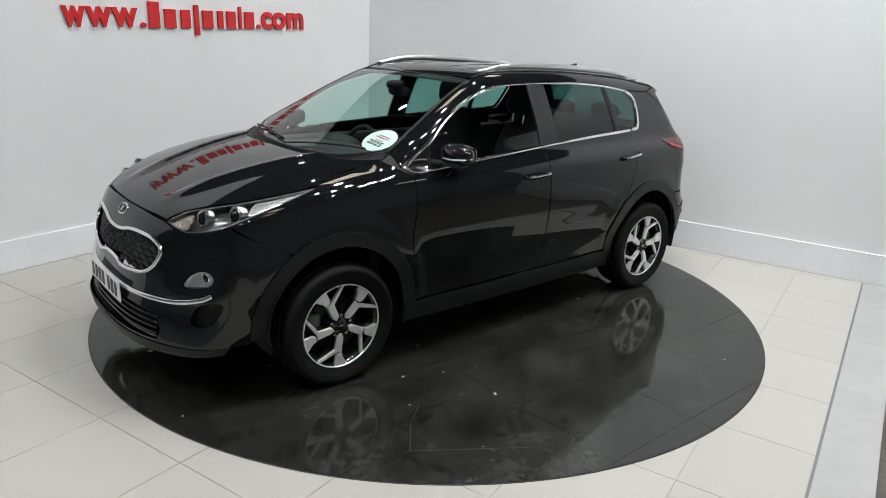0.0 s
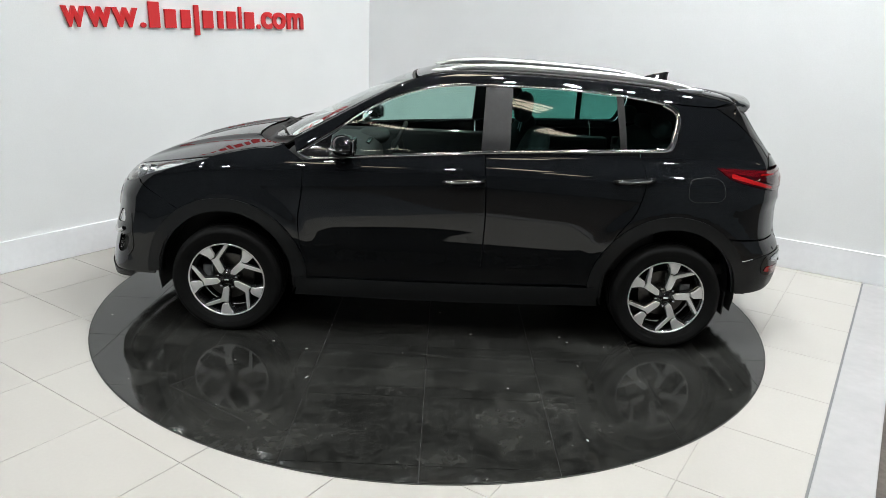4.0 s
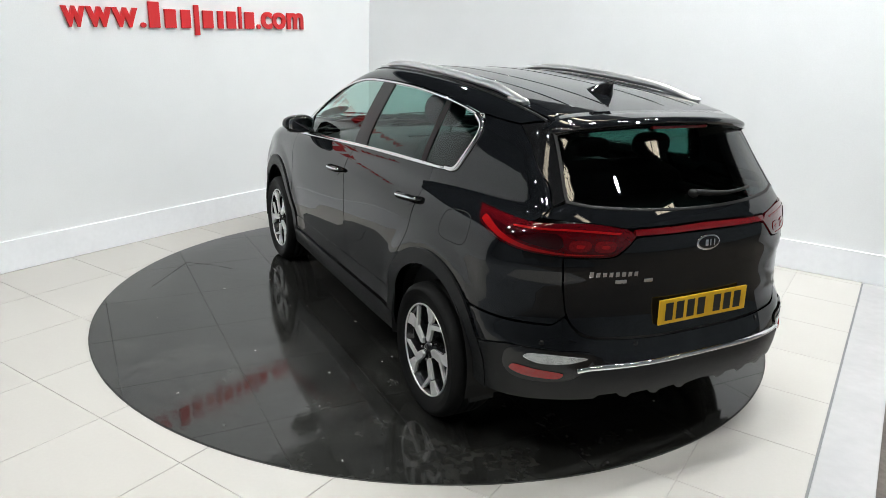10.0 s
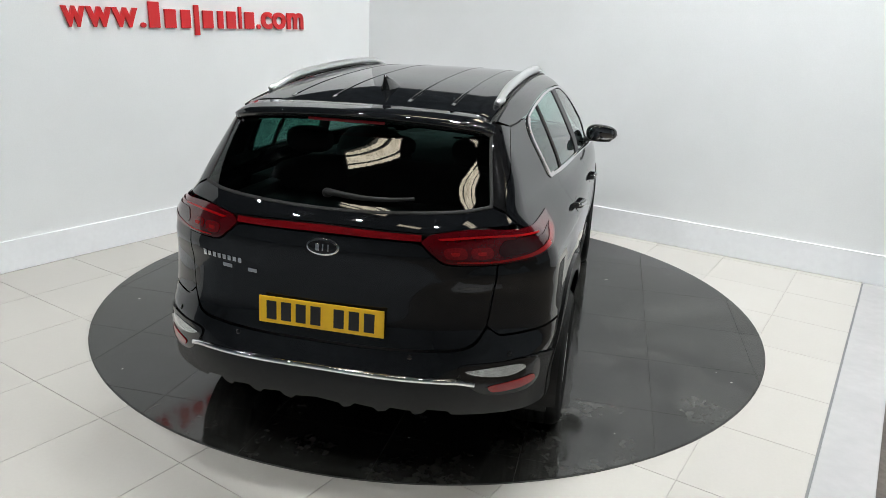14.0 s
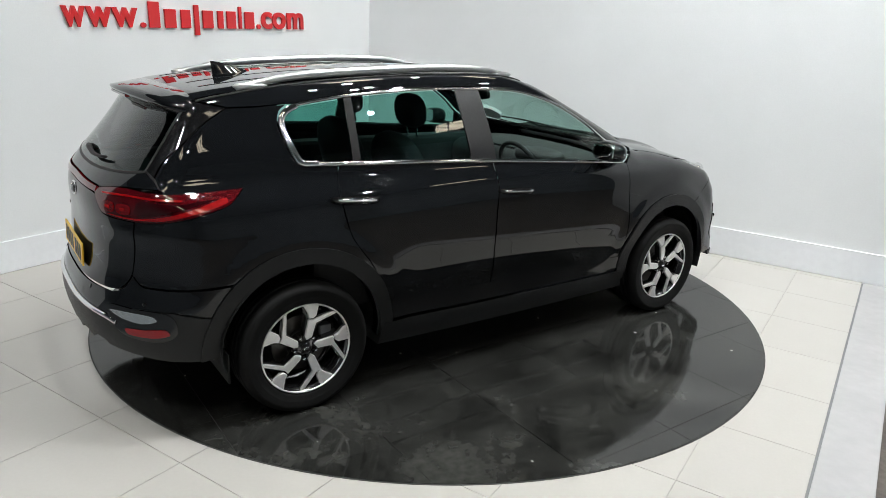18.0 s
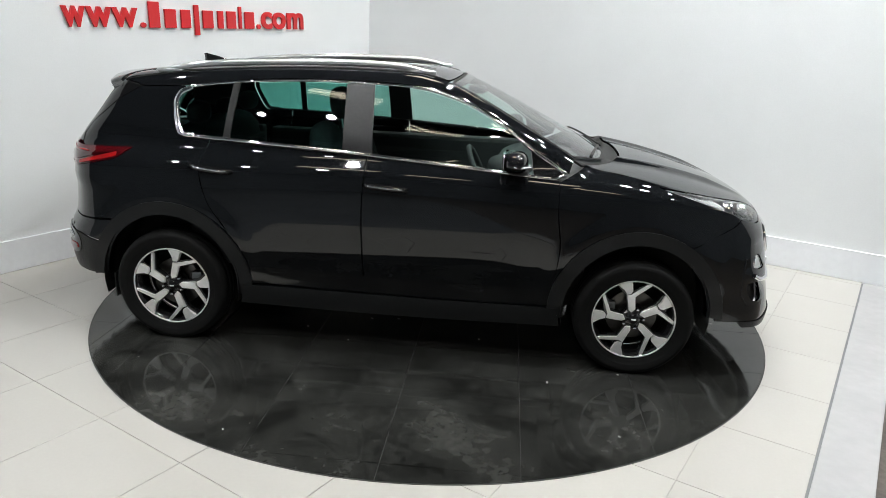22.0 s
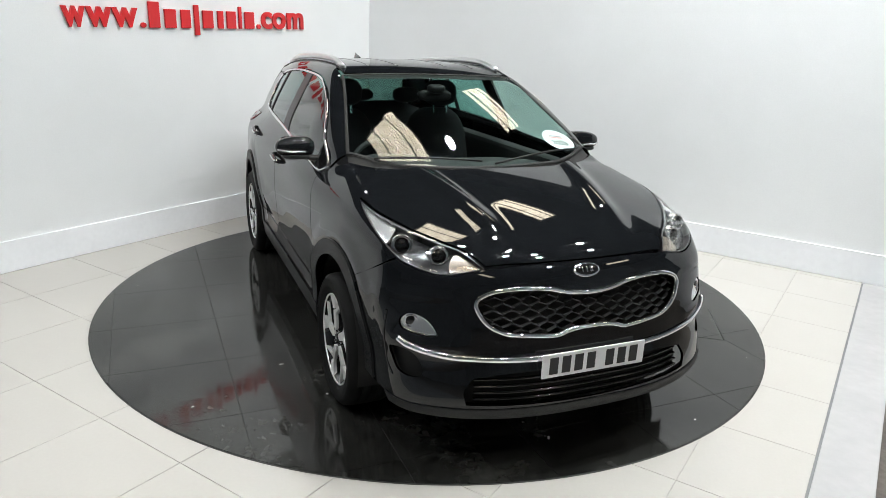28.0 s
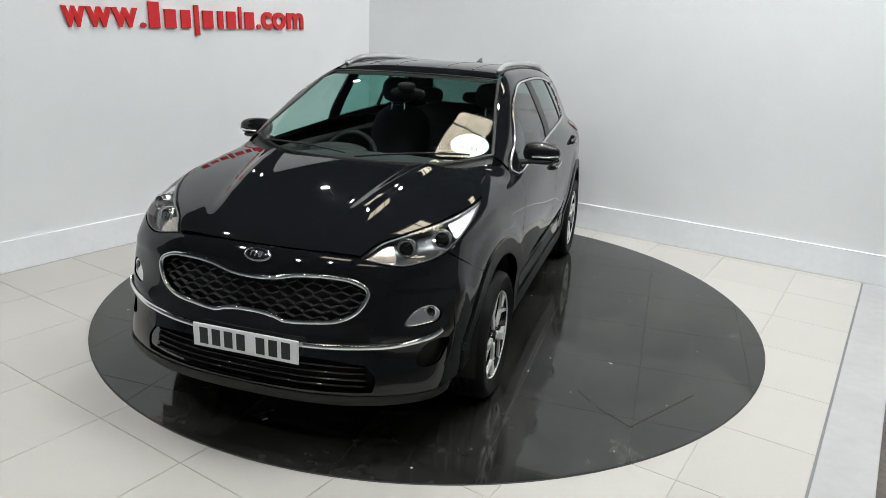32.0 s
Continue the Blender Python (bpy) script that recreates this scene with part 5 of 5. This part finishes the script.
for a in (0, math.pi, -math.pi / 2 + 3.14159):
    part("wheel_spoke", tube([wheel_m @ Vector((0, 0, -0.02)), wheel_m @ Vector((0.17 * math.sin(a), 0.17 * math.cos(a), 0))], 0.018, 8), SATIN, car)
part("wheel_boss", blob(wheel_m @ Vector((0, 0, -0.02)), (0.05, 0.06, 0.06), 2.4, 16, 10), CABIN, car, "", True)
part("sensor_housing", blob((0.36, 0, 1.478), (0.06, 0.05, 0.028), 3, 20, 12, lean(0, 0, 0)), BLACK, car, "black sensor housing behind the windscreen", True)
part("rear_view_mirror", blob((0.33, 0, 1.435), (0.022, 0.115, 0.035), 3, 20, 12), BLACK, car, "black rear-view mirror", True)


for y in (-0.37, 0.37):
    part("seat_cushion", blob((-0.02, y, 0.66), (0.27, 0.25, 0.10), 3, 24, 14), CLOTH, car, "black cloth seat", True)
    part("seat_back", blob((-0.38, y, 0.98), (0.09, 0.245, 0.34), 3, 24, 16, lean(-18, -0.30, 0.68)), CLOTH, car, "black cloth seat back", True)
    part("headrest", blob((-0.445, y, 1.385), (0.055, 0.13, 0.095), 2.8, 20, 12, lean(-8, -0.445, 1.38)), CLOTH, car, "black headrest", True)
    for d in (-0.05, 0.05):
        part("headrest_post", tube([(-0.425, y + d, 1.24), (-0.44, y + d, 1.33)], 0.006, 6), CHROME, car)
part("rear_bench", blob((-0.92, 0, 0.68), (0.27, 0.64, 0.11), 4, 28, 14), CLOTH, car, "black cloth rear bench", True)
part("rear_bench_back", blob((-1.22, 0, 0.98), (0.09, 0.63, 0.30), 4, 28, 14, lean(-20, -1.16, 0.70)), CLOTH, car, "", True)
for y in (-0.42, 0.0, 0.42):
    part("rear_headrest", blob((-1.32, y, 1.29), (0.05, 0.12, 0.065 if y else 0.05), 2.8, 20, 12), CLOTH, car, "", True)


# ---- sign letters on the left wall ----
def glyph(text, width, height, depth, name):
    """A letter from the built-in font as a solid, its lower left corner at the origin."""
    cu = bpy.data.curves.new(name, "FONT")
    cu.body, cu.extrude, cu.offset, cu.resolution_u = text, 0.02, 0.028, 6
    tmp = bpy.data.objects.new(name, cu)
    me = bpy.data.meshes.new_from_object(tmp)
    bpy.data.objects.remove(tmp)
    me.name = name
    co = np.array([v.co[:] for v in me.vertices])
    lo, hi = co.min(0), co.max(0)
    for v in me.vertices:
        v.co = ((v.co.x - lo[0]) / (hi[0] - lo[0]) * width, (v.co.y - lo[1]) / (hi[1] - lo[1]) * height, (v.co.z - lo[2]) / (hi[2] - lo[2]) * depth)
    return me


sign = tagged(new("wall_sign"), "red acrylic web address letters on the white wall", "sign")
sign.matrix_basis = Matrix.Translation(ORG + VA * (LEFT_V + 0.006)) @ Matrix(((UA.x, 0, VA.x, 0), (UA.y, 0, VA.y, 0), (0, 1, 0, 0), (0, 0, 0, 1)))


def base_line(u):
    return 1.747 + (u - 1.342) * 0.0187


X_H, ASC = 0.150, 0.204
for text, a, b, h in (("w", 1.342, 1.522, X_H), ("w", 1.526, 1.736, X_H), ("w", 1.734, 1.958, X_H), (".", 1.978, 2.027, 0.04), (".", 3.197, 3.242, 0.042), ("c", 3.256, 3.388, X_H + 0.006), ("o", 3.395, 3.566, X_H + 0.006), ("m", 3.588, 3.810, X_H + 0.006)):
    me = glyph(text, b - a, h, 0.018, "letter")
    me.materials.append(RED)
    ob = put("letter", me, sign, "red acrylic letter")
    ob.matrix_basis = pose(a, base_line(a), 0, 0, 0, 1.1)
for a, b, lo, hi in ((2.039, 2.176, 0, ASC), (2.184, 2.334, 0, X_H), (2.345, 2.476, 0, X_H), (2.488, 2.556, -0.058, ASC - 0.012), (2.565, 2.716, 0, X_H), (2.733, 2.820, 0, X_H), (2.828, 2.968, 0, X_H), (2.976, 3.025, 0, ASC - 0.01), (3.033, 3.186, 0, X_H)):
    bar = part("letter_bar", box_bm(0, (b - a) * 0.74, lo, hi, 0, 0.018, 0.006), RED, sign, "red acrylic bar")
    bar.matrix_basis = pose(a + (b - a) * 0.13, base_line(a), 0, 0, 0, 1.1)

# ---- sticker inside the windscreen ----
p, n = onto("top", [(0.895, 0.585)])
p, n = Vector(p[0]), Vector(n[0])
ax = (Vector((0, 1, 0)) - n * n.y).normalized()
ay = n.cross(ax)
sm = Matrix((ax, ay, n)).transposed().to_4x4()
sm.translation = p - n * 0.013
sticker = part("sticker", lathe([(0.001, 0.0), (1.0, 0.0), (1.0, -0.001), (0.001, -0.001)], 48), STICKER, car, "round white paper sticker inside the windscreen")
for v in sticker.data.vertices:
    v.co = (v.co.x * 0.106, v.co.y * 0.102, v.co.z)
sticker.matrix_basis = sm
for text, w, h, x, y, mat in (("2025", 0.118, 0.040, -0.062, -0.052, INK), ("WARRANTY", 0.115, 0.015, -0.058, 0.014, RED)):
    me = glyph(text, w, h, 0.0006, "sticker_print")
    me.materials.append(mat)
    ob = put("sticker_print", me, sticker)
    ob.matrix_basis = pose(x, y, 0.0006)
part("sticker_print", box_bm(-0.046, 0.046, 0.034, 0.042, 0.0004, 0.0008), STEEL, sticker)
part("sticker_print", box_bm(-0.030, 0.030, -0.006, -0.001, 0.0004, 0.0008), STEEL, sticker)

# ---- hatch lines in the turntable ----
for (x0, y0), (x1, y1) in (((1.19, 1.314), (1.328, 1.494)), ((1.328, 1.494), (0.859, 1.80)), ((1.05, 1.20), (1.15, 1.28))):
    d = Vector((x1 - x0, y1 - y0, 0))
    ob = part("hatch_joint", box_bm(0, d.length, -0.003, 0.003, 0.0056, 0.0061), GAP, turntable)
    ob.matrix_basis = pose(x0, y0, 0, 0, 0, math.degrees(math.atan2(d.y, d.x)))

# ---- specks of grit on the turntable ----
dice = random.Random(7)
vs, fs = [], []
for k in range(46):
    r, a, w = 2.15 * math.sqrt(dice.random()), dice.random() * 6.283, 0.0025 + 0.004 * dice.random() ** 2
    cx, cy, turn, long = r * math.cos(a), r * math.sin(a), dice.random() * 3.14, 1 + 2.5 * dice.random() ** 2
    b = len(vs)
    for p, q, z in ((-1, -1, 0), (1, -0.7, 0), (0.8, 1, 0), (-0.9, 0.8, 0), (0, 0, 1)):
        px, py = p * w * long, q * w
        vs.append((cx + px * math.cos(turn) - py * math.sin(turn), cy + px * math.sin(turn) + py * math.cos(turn), 0.0056 + z * 0.002))
    fs += [(b, b + 1, b + 4), (b + 1, b + 2, b + 4), (b + 2, b + 3, b + 4), (b + 3, b, b + 4)]
tagged(put("grit", mesh_from("grit", vs, fs, GRIT), turntable, "pale grit specks on the black panels"), kind="stuff")

# ---- floor tiles ----
def tile_mesh(w, d):
    bm = box_bm(0.0015, w - 0.0015, 0.0015, d - 0.0015, -0.012, 0.0)
    top = [e for e in bm.edges if all(v.co.z > -0.001 for v in e.verts)]
    bmesh.ops.bevel(bm, geom=top, offset=0.0012, segments=1, affect="EDGES")
    me = bpy.data.meshes.new("tile")
    bm.to_mesh(me)
    bm.free()
    me.materials.append(TILE)
    return me


meshes = {}
for i in range(-8, 9):
    for j in range(-5, 5):
        v0, v1 = max(j * TSIZE, LEFT_V + 0.018), min((j + 1) * TSIZE, EDGE_V)
        u0, u1 = max(i * TSIZE, STAGE_U), min((i + 1) * TSIZE, BACK_U - 0.018)
        if v1 - v0 < 0.02 or u1 - u0 < 0.02:
            continue
        key = (round(v1 - v0, 3), round(u1 - u0, 3))
        if key not in meshes:
            meshes[key] = tile_mesh(*key)
        ob = put("tile", meshes[key], floor)
        ob.matrix_basis = pose(v0, u0, 0.0)


# ---- what moves ----
def motions():
    rows, spins = [], []
    for k in range(33):
        a = float(np.interp(k, TURN_T, TURN_A))
        c, s = math.cos(radians(a)), math.sin(radians(a))
        spins.append((float(k), pose(0, 0, 0, 0, 0, a)))
        rows.append((float(k), pose(CAR_OFF[0] * c - CAR_OFF[1] * s, CAR_OFF[0] * s + CAR_OFF[1] * c, 0.0055, 0, 0, a)))
    walk(turntable, spins)
    walk(car, rows)


motions()
